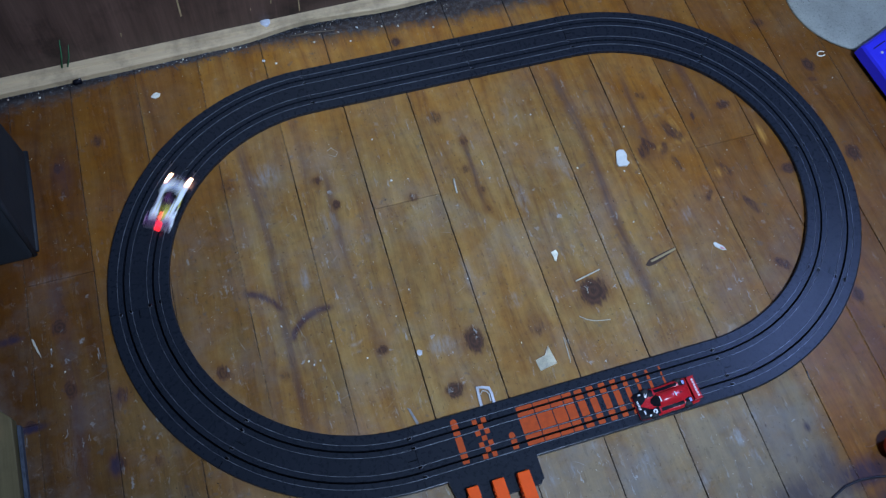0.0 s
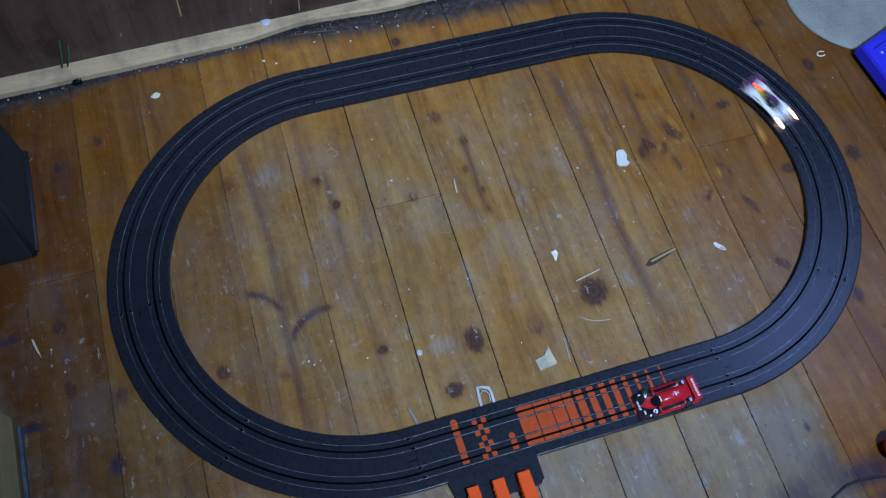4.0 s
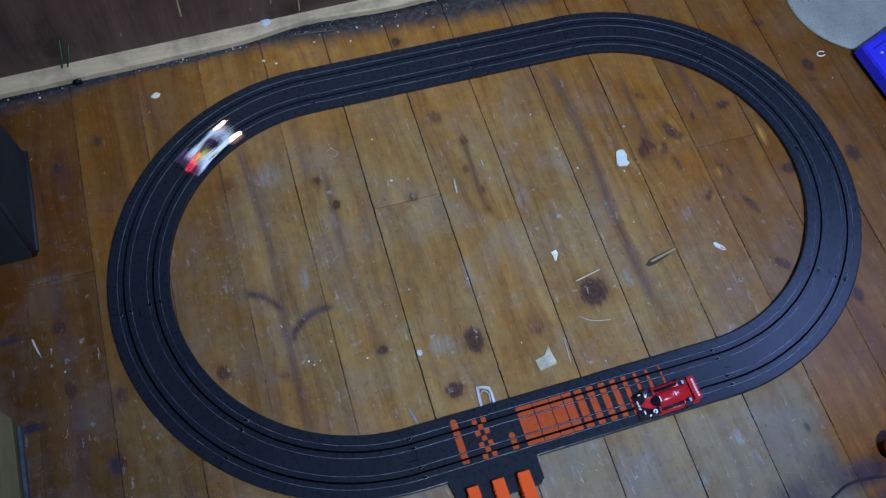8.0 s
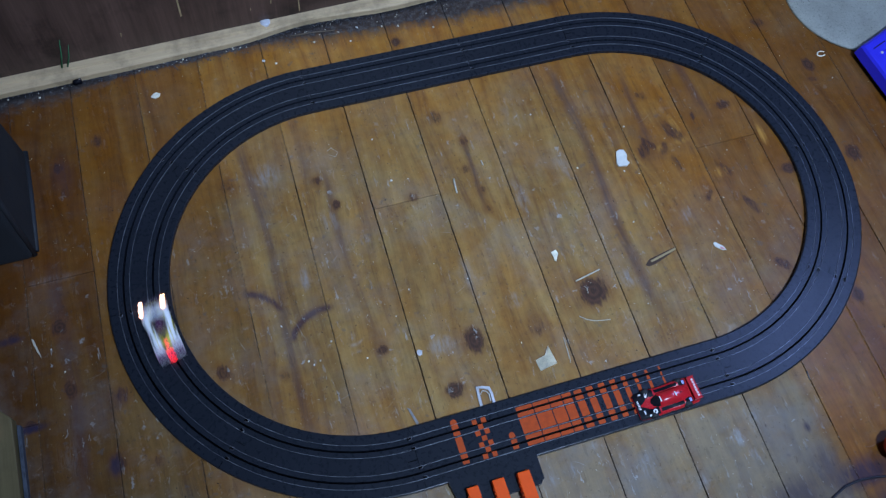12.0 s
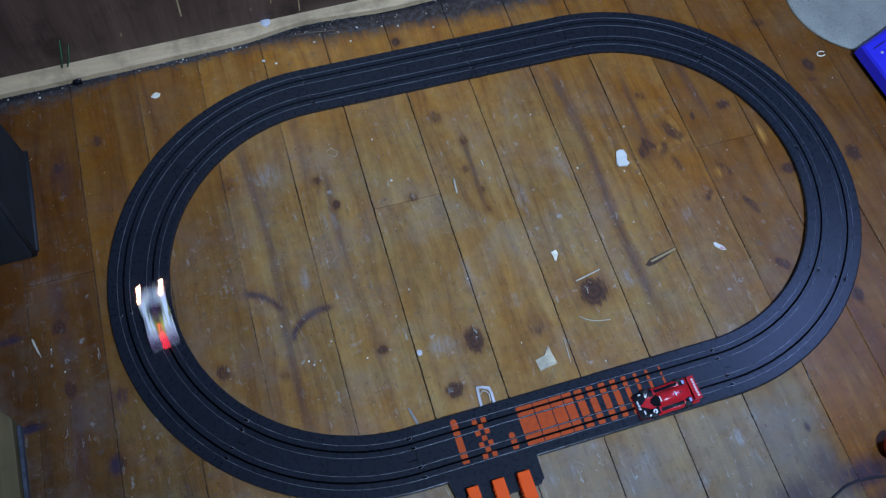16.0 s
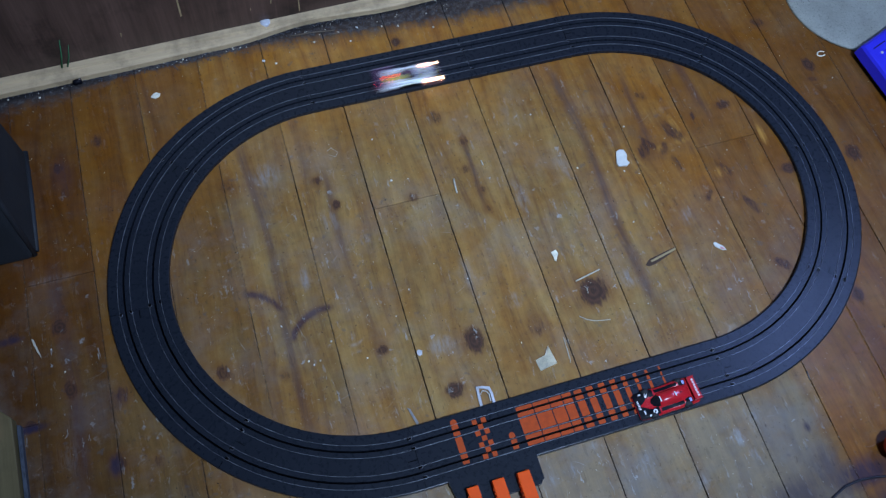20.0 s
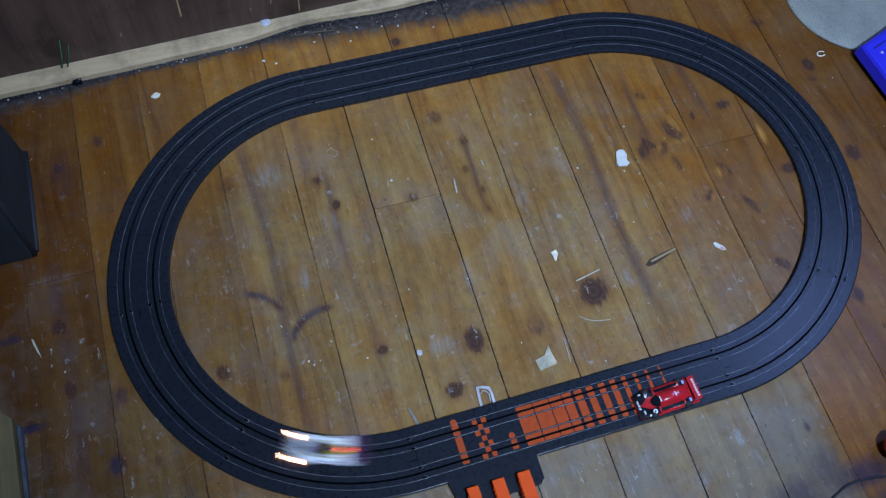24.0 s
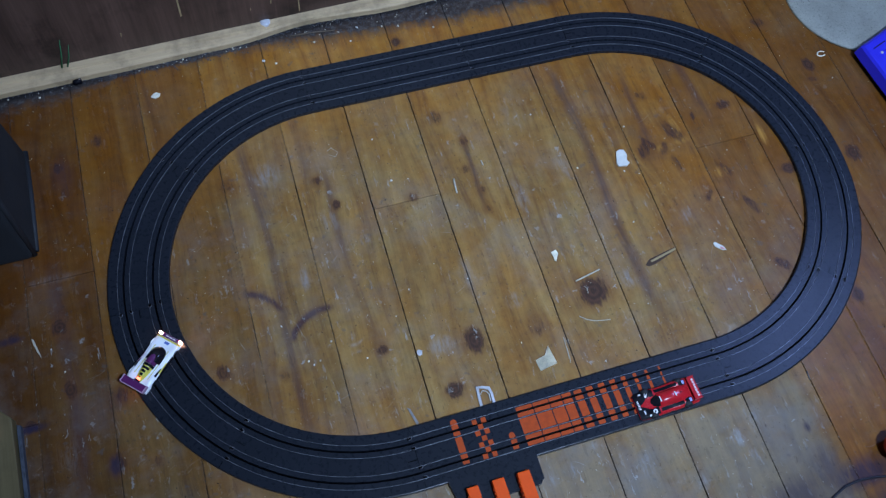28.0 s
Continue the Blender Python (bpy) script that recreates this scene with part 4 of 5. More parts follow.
def rear_wing(car, s, z, material, plate, span, chord):
    x = -s.l * 0.93
    blade = part("rear_wing", box(x - chord / 2, x + chord / 2, -span / 2, span / 2, z - 0.0006, z + 0.0006, 0.0004, 2, m=Matrix.Translation((x, 0, z)) @ pose(0, 0, 0, 0, 5, 0) @ Matrix.Translation((-x, 0, -z))), material, car)
    for side in (1, -1):
        part("wing_end_plate", box(x - chord * 0.55, x + chord * 0.55, side * span / 2 - 0.0005, side * span / 2 + 0.0005, z - 0.0045, z + 0.0022, 0.0003), plate, car)
        part("wing_strut", box(x - 0.001, x + 0.003, side * span * 0.28 - 0.0006, side * span * 0.28 + 0.0006, 0.0075, z), CAR_BLACK, car)
    return blade, x


def white_car():
    s = Shell(0.0715, 0.0320, 0.06, 0.004, 0.45)
    car = thing("white_race_car", pose(0, 0, TOP), "white slot racing car with purple wing, yellow trim and glowing headlights", "toy car")
    part("body", s.body(), CAR_WHITE, car, "glossy white body shell", True)
    car_base(car, s)
    car_wheels(car, s, 0.70)
    # nose: purple bumper with a yellow edge and a white maker's mark as plain bars
    part("nose_band", s.patch(0.86, 0.995, -0.97, 0.97), CAR_PURPLE, car, "purple nose band", True)
    for g0, g1 in ((-0.42, -0.18), (-0.12, 0.10), (0.16, 0.42)):
        part("nose_mark", s.patch(0.91, 0.955, g0, g1, 0.0006), DECAL_WHITE, car, "pale bar on the nose")
    part("yellow_line", s.patch(0.80, 0.855, -0.97, 0.97), CAR_YELLOW, car, "yellow line behind the nose band", True)
    for side in (1, -1):
        part("headlight", s.patch(0.89, 0.985, side * 0.83 - 0.12, side * 0.83 + 0.12, 0.0007), HEADLIGHT, car, "glowing orange-white headlight", True)
        part("side_stripe", s.patch(-0.60, 0.50, side * 0.56 - 0.025, side * 0.56 + 0.025), CAR_YELLOW, car, "thin yellow edge stripe", True)
        part("side_panel", s.patch(-0.25, 0.15, side * 0.94 - 0.05, side * 0.94 + 0.05), CAR_YELLOW if side < 0 else CAR_PINK, car, "small coloured side panel", True)
        lens = box(s.l * 0.91, s.l * 0.978, side * s.w * 0.86 - 0.0022, side * s.w * 0.86 + 0.0022, 0.0030, 0.0054, 0.0008)
        part("headlight_lens", lens, HEADLIGHT, car, "glowing front of the headlight", True)
    part("bonnet_badge", s.patch(0.66, 0.75, -0.22, 0.14, 0.0005), CAR_BLUE, car, "small blue badge on the bonnet", True)
    # dark sills between the wheels
    for side in (1, -1):
        part("sill", box(-s.l * 0.44, s.l * 0.42, side * s.w * 0.985 - 0.0006, side * s.w * 0.985 + 0.0006, 0.0016, 0.0068, 0.0004), CAR_BLACK, car, "black sill between the wheels")
        part("side_intake", s.patch(-0.42, -0.10, side * 0.86 - 0.08, side * 0.86 + 0.08, 0.0004, 0.4), CAR_BLACK, car, "black side intake", True)
    # cockpit
    part("windscreen", s.dome(-0.50, 0.53, 0.64, 0.0068, -0.04, 0.529, 0.0, 4.0), CAR_GLASS, car, "rounded dark windscreen", True)
    part("roof", s.dome(-0.78, 0.46, 0.44, 0.0084, -0.16, 0.20), CAR_PURPLE, car, "dark purple roof", True)
    part("engine_cover", s.dome(-0.86, 0.60, 0.40, 0.0064, -0.855, -0.17), CAR_YELLOW, car, "yellow louvred engine cover", True)
    for k in range(5):
        f = -0.17 - 0.115 * k
        w = 0.44 - 0.06 * k
        part("louvre", s.dome(-0.86, 0.60, w, 0.0064, f - 0.086, f, 0.0005), CAR_BLACK, car, "black engine louvre", True)
    x = -s.l * 0.76
    part("engine_lamp", box(x, x + 0.0030, -0.0020, 0.0020, 0.0098, 0.0136, 0.0004, 1), ENGINE_GLOW, car, "orange-red lamp facing forward under the wing")
    # added plate, blocks the lamp's glow towards the rear
    part("lamp_shield", box(x - 0.0014, x - 0.0001, -0.0026, 0.0026, 0.0088, 0.0148, 0.0003, 1), CAR_BLACK, car, "black plate added to block the lamp's glow from behind")
    part("taillight", box(-s.l * 1.03, -s.l * 0.985, -0.0042, 0.0042, 0.0036, 0.0082, 0.0006), TAILLIGHT, car, "glowing red tail light")
    blade, x = rear_wing(car, s, 0.0142, CAR_PURPLE, CAR_PINK, 0.0302, 0.0082)
    part("wing_edge", box(x - 0.0051, x - 0.0041, -0.0151, 0.0151, 0.0138, 0.0151, 0.0003), CAR_PINK, car, "pale pink trailing edge")
    return car


def red_car():
    s = Shell(0.0745, 0.0325, 0.12, 0.02, 0.65)
    car = thing("red_race_car", pose(0.1060, -RADIUS - LANE - 0.0004, TOP, 0, 0, 181.5), "glossy red and black slot racing car standing on the outer lane", "toy car")
    part("body", s.body(), CAR_RED, car, "glossy red body shell", True)
    car_base(car, s)
    car_wheels(car, s, 1.0, 0.0016)
    part("nose_panel", s.patch(0.66, 0.999, -0.995, 0.995), CAR_BLACK, car, "black nose panel", True)
    for side in (1, -1):
        part("fender_panel", s.patch(0.36, 0.68, side * 0.66 - 0.26, side * 0.66 + 0.26), CAR_BLACK, car, "black front fender panel", True)
        part("side_vent", s.patch(-0.46, 0.30, side * 0.70 - 0.12, side * 0.70 + 0.12), CAR_BLACK, car, "black side vent", True)
        part("rear_intake", s.patch(-0.76, -0.52, side * 0.66 - 0.20, side * 0.66 + 0.20), CAR_BLACK, car, "black rear intake", True)
        # glint on the rear arch, painted as a pale blue patch
        part("rear_glint", s.patch(-0.73, -0.64, side * 0.68 - 0.13, side * 0.68 + 0.13, 0.0007), BLUE_GLINT, car, "pale blue painted glint beside the rear wheel", True)
        part("headlight", s.patch(0.74, 0.84, side * 0.76 - 0.07, side * 0.76 + 0.07, 0.0007), CHROME, car, "small silver headlight", True)
    part("nose_flash", s.patch(0.52, 0.86, -0.50, 0.50, 0.0007, 0.08), CAR_RED, car, "red wedge on the bonnet", True)
    for k, g in enumerate((-0.40, -0.28, -0.16, -0.04, 0.08, 0.20)):
        part("nose_lettering", s.patch(0.88, 0.94, g - 0.036, g + 0.036, 0.0008), DECAL_WHITE, car, "white bar of lettering")
    part("nose_lettering", s.patch(0.80, 0.84, 0.36, 0.66, 0.0008), DECAL_WHITE, car, "thin white bar of lettering")
    for side, f in ((1, 0.52), (-1, 0.60)):
        bm = bmesh.new()
        bmesh.ops.create_circle(bm, cap_ends=True, segments=20, radius=0.0028 if side > 0 else 0.0018)
        spot = s.at(f, side * 0.68, 0.0009)
        bmesh.ops.transform(bm, matrix=Matrix.Translation(spot), verts=bm.verts)
        part("roundel", bm, DECAL_WHITE, car, "white start roundel")
        part("roundel_mark", box(spot[0] - 0.0012, spot[0] + 0.0012, spot[1] - 0.0008, spot[1] + 0.0008, spot[2] - 0.0001, spot[2] + 0.0002), CAR_BLACK, car, "dark bar on the roundel")
    for f, g in ((0.70, 0.84), (0.78, -0.80), (0.62, -0.52)):
        part("nose_square", s.patch(f - 0.035, f + 0.035, g - 0.06, g + 0.06, 0.0009), DECAL_WHITE, car, "small white square on the fender")
    part("windscreen", s.dome(-0.66, 0.58, 0.52, 0.0058, 0.22, 0.578), CAR_GLASS, car, "dark windscreen", True)
    part("roof", s.dome(-0.66, 0.48, 0.58, 0.0070, -0.24, 0.29, 0.0, 5.0), CAR_RED, car, "red roof", True)
    part("engine_cover", s.dome(-0.80, 0.48, 0.58, 0.0062, -0.795, -0.22, 0.0, 6.0), CAR_RED, car, "red engine cover", True)
    part("roof_bar", s.dome(-0.66, 0.48, 0.44, 0.0072, 0.235, 0.268, 0.0006), DECAL_WHITE, car, "white bar over the windscreen", True)
    part("roof_bar", s.dome(-0.66, 0.42, 0.30, 0.0070, -0.27, -0.225, 0.0009), DECAL_WHITE, car, "white bar of lettering on the engine cover", True)
    part("intake", s.dome(-0.66, 0.42, 0.10, 0.0068, -0.52, -0.42, 0.0009), CAR_BLACK, car, "black intake on the engine cover", True)
    blade, x = rear_wing(car, s, 0.0135, CAR_RED, CAR_RED, 0.0272, 0.0088)
    for k in range(7):
        y = -0.0096 + 0.0032 * k
        part("wing_lettering", box(x - 0.0024, x + 0.0003, y - 0.0012, y + 0.0012, 0.0137, 0.0145, 0.0003, 1), DECAL_WHITE, car, "white block of lettering on the wing")
    return car


# ---------------------------------------------------------------- things round the track
def wall_batten():
    """Raw pine strip at the foot of the wall; its front edge is waney and dips back towards the east."""
    rng = random.Random(2)
    front = []
    for i in range(61):
        x = -0.70 + 0.0245 * i
        y = float(batten_front(x)) + 0.0025 * math.sin(x * 31) * (x > -0.3) + rng.uniform(-0.0006, 0.0006)
        front.append((x, y))
    top = [(x, WALL_Y + (x + 0.3) * math.tan(radians(WALL_TURN)) - 0.0005) for x, y in reversed(front)]
    b = bmesh.new()
    t = 0.011
    n = len(front)
    rows = []
    for (x, y), (_, back) in zip(front, reversed(top)):
        rows.append([b.verts.new(p) for p in ((x, y, 0.0), (x, y + 0.0006, t * 0.7), (x, y + 0.003, t * 0.95), (x, y + 0.006, t), (x, back - 0.010, t + 0.001), (x, back - 0.008, t + 0.0045), (x, back, t + 0.005), (x, back, 0.0))])
    k = len(rows[0])
    for r, s in zip(rows, rows[1:]):
        for i in range(k):
            b.faces.new((r[i], r[(i + 1) % k], s[(i + 1) % k], s[i]))
    b.faces.new(rows[0])
    b.faces.new(rows[-1][::-1])
    base = tagged(part("baseboard", b, RAW_PINE), "raw pale pine strip along the foot of the dark wall", "baseboard", kind="structure")
    for x, y, r, col, text in ((-0.220, 0.3860, 0.0075, CLEAR_PLASTIC, "pale blue paint blot"), (-0.262, 0.3925, 0.003, CLEAR_PLASTIC, "pale blue paint blot")):
        part("paint_blot", disc_stack([(r, t), (r * 0.95, t + 0.0062), (r * 0.4, t + 0.0066)], 14, (x, y)), col, base, text, True)


def black_case():
    """A soft black case that leans by the wall; tapered, with piping along its edges."""
    case = thing("black_case", pose(-0.712, 0.212, 0), "black soft carrying case with piped edges standing on the floor", "case")
    b = bmesh.new()
    bmesh.ops.create_cube(b, size=1.0)
    for v in b.verts:
        up = v.co.z > 0
        x = (0.152 if v.co.x > 0 else -0.15) - (0.020 if up and v.co.x > 0 else 0)
        y = (0.052 if v.co.y > 0 else -0.112) + (0.055 if up and v.co.y < 0 else 0)
        if v.co.x < 0 or v.co.y > 0:
            pass
        v.co = Vector((x, y, 0.30 if up else 0.0))
    bmesh.ops.bevel(b, geom=b.edges[:], offset=0.012, segments=4, profile=0.5, affect="EDGES")
    part("shell", b, CASE_CLOTH, case, "black cloth shell", True)
    part("piping", tube([(0.1475, -0.105, 0.004), (0.1445, -0.088, 0.10), (0.139, -0.070, 0.20), (0.132, -0.052, 0.29)], 0.0035, 8), CASE_TRIM, case, "dark grey edge piping", True)
    part("piping", tube([(0.150, -0.10, 0.004), (0.1515, -0.02, 0.004), (0.151, 0.048, 0.004)], 0.0035, 8), CASE_TRIM, case, "dark grey edge piping", True)


def pale_board():
    board = thing("pine_board", pose(-0.70, -0.20, 0), "pale pine board with a cut corner lying on the floor", "board")
    part("plank", prism([(-0.10, 0.168), (0.0725, 0.128), (0.0945, 0.104), (0.0960, 0.0), (0.0985, -0.30), (-0.10, -0.30)], 0.0, 0.016, 0.002), PALE_BOARD, board)
    part("edging", prism([(0.0962, 0.098), (0.1005, 0.096), (0.1030, -0.30), (0.0988, -0.30)], 0.0, 0.008, 0.0006), DULL_ALU, board, "dull bluish metal edging")
    part("edge_strip", box(0.055, 0.0795, 0.084, 0.124, 0.0158, 0.022, 0.001), RED_PLASTIC, board, "dull red-brown strip")


def cream_disc():
    d = thing("round_base", pose(0.6565, 0.2275, 0), "large round cream enamelled stand base on the floor", "stand base")
    r = 0.110
    part("plate", disc_stack([(r, 0.0), (r, 0.002), (r - 0.002, 0.0042), (r - 0.02, 0.0060), (0.03, 0.0085), (0.020, 0.010)], 96), CREAM_METAL, d, "", True)


def blue_tray():
    """A low blue plastic box: sloping sides, a raised rim and a lid set into it."""
    t = thing("blue_plastic_box", pose(0.5920, 0.1225, 0), "bright blue plastic box with a raised rim and lid", "box")
    foot = [(0.0, 0.0), (0.30, 0.113), (0.36, -0.32), (0.024, -0.34)]
    h, low = 0.028, 0.007

    def inset(d, lift):
        cx, cy = 0.165, -0.13
        return [(x + (cx - x) * d / math.hypot(cx - x, cy - y), y + (cy - y) * d / math.hypot(cx - x, cy - y), lift) for x, y in foot]
    b = bmesh.new()
    rows = [[b.verts.new(p) for p in inset(d, z)] for d, z in ((0.003, low), (0.0, low + 0.002), (0.003, h - 0.004), (0.007, h - 0.0005), (0.010, h), (0.030, h), (0.032, h - 0.0005), (0.034, h - 0.006))]
    for r, q in zip(rows, rows[1:]):
        for k in range(4):
            b.faces.new((r[k], r[(k + 1) % 4], q[(k + 1) % 4], q[k]))
    b.faces.new(rows[0][::-1])
    b.faces.new(rows[-1])
    part("tub", b, BLUE_PLASTIC, t)
    # recessed dark base is added to imitate the shadow beside the box
    part("base", prism([(x, y) for x, y, _ in inset(0.010, 0)], 0.0, low + 0.001, 0.001), GAP_DARK, t, "near-black recessed base added for the shade along the box's foot")
    lid = [(x, y) for x, y, _ in inset(0.052, 0)]
    part("lid", prism(lid, h - 0.0065, h - 0.0005, 0.0015), BLUE_PLASTIC, t, "blue lid set into the rim")
    part("latch_slot", box(0.012, 0.038, -0.0008, 0.0008, h - 0.0005, h + 0.0004, m=pose(0.004, -0.017, 0, 0, 0, 20)), GAP_DARK, t, "dark latch slot")
    for x, y in ((0.024, -0.022), (0.058, -0.014)):
        part("dot", disc_stack([(0.0024, h - 0.001), (0.0022, h + 0.0006), (0.001, h + 0.001)], 12, (x, y)), WHITE_PAPER, t, "small white dot", True)


def cable_and_ball():
    pts = [(0.13, -0.60), (0.20, -0.50), (0.243, -0.441), (0.266, -0.4325), (0.285, -0.4310), (0.305, -0.4330), (0.330, -0.439), (0.40, -0.452), (0.55, -0.46)]
    fine = []
    for (a, b), (c, d) in zip(pts, pts[1:]):
        fine += [(a + (c - a) * k / 4, b + (d - b) * k / 4, 0.0018) for k in range(4)]
    cable = part("cable", tube(fine, 0.0014, 8), CABLE_RUBBER, None, "", True)
    tagged(cable, "thin black electric cable lying across the floorboards", "cable")
    b = bmesh.new()
    bmesh.ops.create_uvsphere(b, u_segments=40, v_segments=24, radius=0.018)
    ball = part("red_ball", b, RED_PLASTIC, None, "", True)
    ball.matrix_basis = pose(0.3432, -0.4116, 0.018)
    tagged(ball, "small round dull red plastic ball on the floorboards", "ball")


def scrap(name, outline, thick, material, label, category="scrap", curl=0.0, parent=None, z=0.0):
    """A small flat piece with an uneven outline."""
    cx, cy = sum(p[0] for p in outline) / len(outline), sum(p[1] for p in outline) / len(outline)
    b = prism([(x - cx, y - cy) for x, y in outline], 0.0, thick)
    for v in b.verts:
        v.co.z += curl * (v.co.x ** 2 + v.co.y ** 2) / 0.0001
    ob = part(name, b, material, parent)
    ob.matrix_basis = pose(cx, cy, 0.0003 + z)
    if not parent:
        tagged(ob, label, category)
    elif label:
        ob["label"] = label
    return ob


def chip(name, x, y, r, h, material, label, seed, stretch=1.0, turn=0.0, category="crumb", group=""):
    """A rough little lump."""
    rng = random.Random(seed)
    b = bmesh.new()
    bmesh.ops.create_icosphere(b, subdivisions=2, radius=1.0)
    for v in b.verts:
        k = 1 + rng.uniform(-0.22, 0.22)
        v.co = Vector((v.co.x * r * k * stretch, v.co.y * r * k, (v.co.z + 1) * h / 2 * (1 + rng.uniform(-0.1, 0.1))))
    ob = part(name, b, material)
    ob.matrix_basis = pose(x, y, 0.0, 0, 0, turn)
    return tagged(ob, label, category, group)


def litter():
    # folded cream paper
    p = thing("paper_scrap", pose(-0.009, -0.193, 0.0004), "torn and folded scrap of cream paper", "paper")
    b = bmesh.new()
    sheet = [(-0.0125, 0.0025, 0.0002), (-0.0005, 0.0045, 0.0028), (0.0110, -0.0085, 0.0010), (-0.0110, -0.0120, 0.0004), (0.0000, -0.0035, 0.0030)]
    vs = [b.verts.new(v) for v in sheet]
    for f in ((0, 4, 1), (1, 4, 2), (2, 4, 3), (3, 4, 0)):
        b.faces.new([vs[i] for i in f])
    bmesh.ops.solidify(b, geom=b.faces[:], thickness=0.0003)
    part("sheet", b, PAPER, p)
    b = bmesh.new()
    vs = [b.verts.new(v) for v in ((-0.0010, 0.0035, 0.0034), (0.0082, 0.0158, 0.0012), (0.0112, -0.0080, 0.0016), (0.0004, -0.0030, 0.0042))]
    b.faces.new((vs[0], vs[1], vs[3]))
    b.faces.new((vs[1], vs[2], vs[3]))
    bmesh.ops.solidify(b, geom=b.faces[:], thickness=0.0003)
    part("flap", b, PAPER, p, "folded-over flap")
    # milky plastic loop lying against the track
    loop = [((-0.1016, -0.2262), (1.0, 0.0)), ((-0.1005, -0.2120), (1.0, -0.08)), ((-0.0994, -0.2034), (0.95, -0.95)), ((-0.0930, -0.2046), (0.1, -1.0)), ((-0.0862, -0.2076), (-0.85, -0.95)), ((-0.0852, -0.2150), (-1.0, 0.0)), ((-0.0860, -0.2265), (-1.0, 0.0))]
    clip = thing("plastic_loop", pose(0, 0, 0.0004), "bent milky plastic clip beside the track", "plastic scrap")
    part("band", sweep([(-0.0017, 0.0001), (-0.0015, 0.0012), (0.0015, 0.0018), (0.0019, 0.0001)], loop), CLEAR_PLASTIC, clip)
    part("inner_edge", tube([(-0.0985, -0.2125, 0.0012), (-0.0950, -0.2088, 0.0016), (-0.0905, -0.2105, 0.0016), (-0.0885, -0.2150, 0.0014), (-0.0890, -0.2230, 0.0012)], 0.0006, 6), WHITE_PAPER, clip, "pale inner edge")
    scrap("plastic_sliver", [(-0.1845, -0.2035), (-0.1815, -0.2055), (-0.1765, -0.2245), (-0.1795, -0.2255)], 0.0008, OLD_PLASTIC, "thin milky plastic sliver beside the track", "plastic scrap")
    scrap("white_scrap", [(0.1870, 0.0582), (0.1922, 0.0606), (0.1982, 0.0589), (0.1998, 0.0509), (0.1962, 0.0425), (0.1982, 0.0373), (0.1934, 0.0339), (0.1819, 0.0361), (0.1807, 0.0411)], 0.0022, WHITE_PAPER, "chipped piece of white plaster", "plaster chip")
    w = scrap("sweet_wrapper", [(0.2560, -0.1050), (0.2590, -0.1045), (0.2660, -0.1120), (0.2685, -0.1185), (0.2640, -0.1180), (0.2560, -0.1105)], 0.0010, WHITE_PAPER, "small crumpled white and pink wrapper", "wrapper", 0.0006)
    scrap("print", [(0.0005, 0.0000), (0.0048, -0.0042), (0.0055, -0.0065), (0.0002, -0.0040)], 0.0002, PINK_PAPER, "pink print", parent=w, z=0.0013)
    w.data.materials[0] = WHITE_PAPER
    # splinter in a gouge of the board
    gouge = [(0.158, -0.1100), (0.166, -0.1035), (0.185, -0.1000), (0.204, -0.0965), (0.2055, -0.1000), (0.190, -0.1060), (0.172, -0.1115), (0.162, -0.1130)]
    scrap("gouge", gouge, 0.0003, GOUGE_WOOD, "dark gouge torn into a floorboard", "gouge")
    tagged(part("wood_splinter", tube([(0.1665, -0.1075, 0.0013), (0.185, -0.1035, 0.0020), (0.2045, -0.0990, 0.0014)], 0.0015, 6), RAW_SPLINTER), "pale splinter of wood lying in the gouge", "splinter")
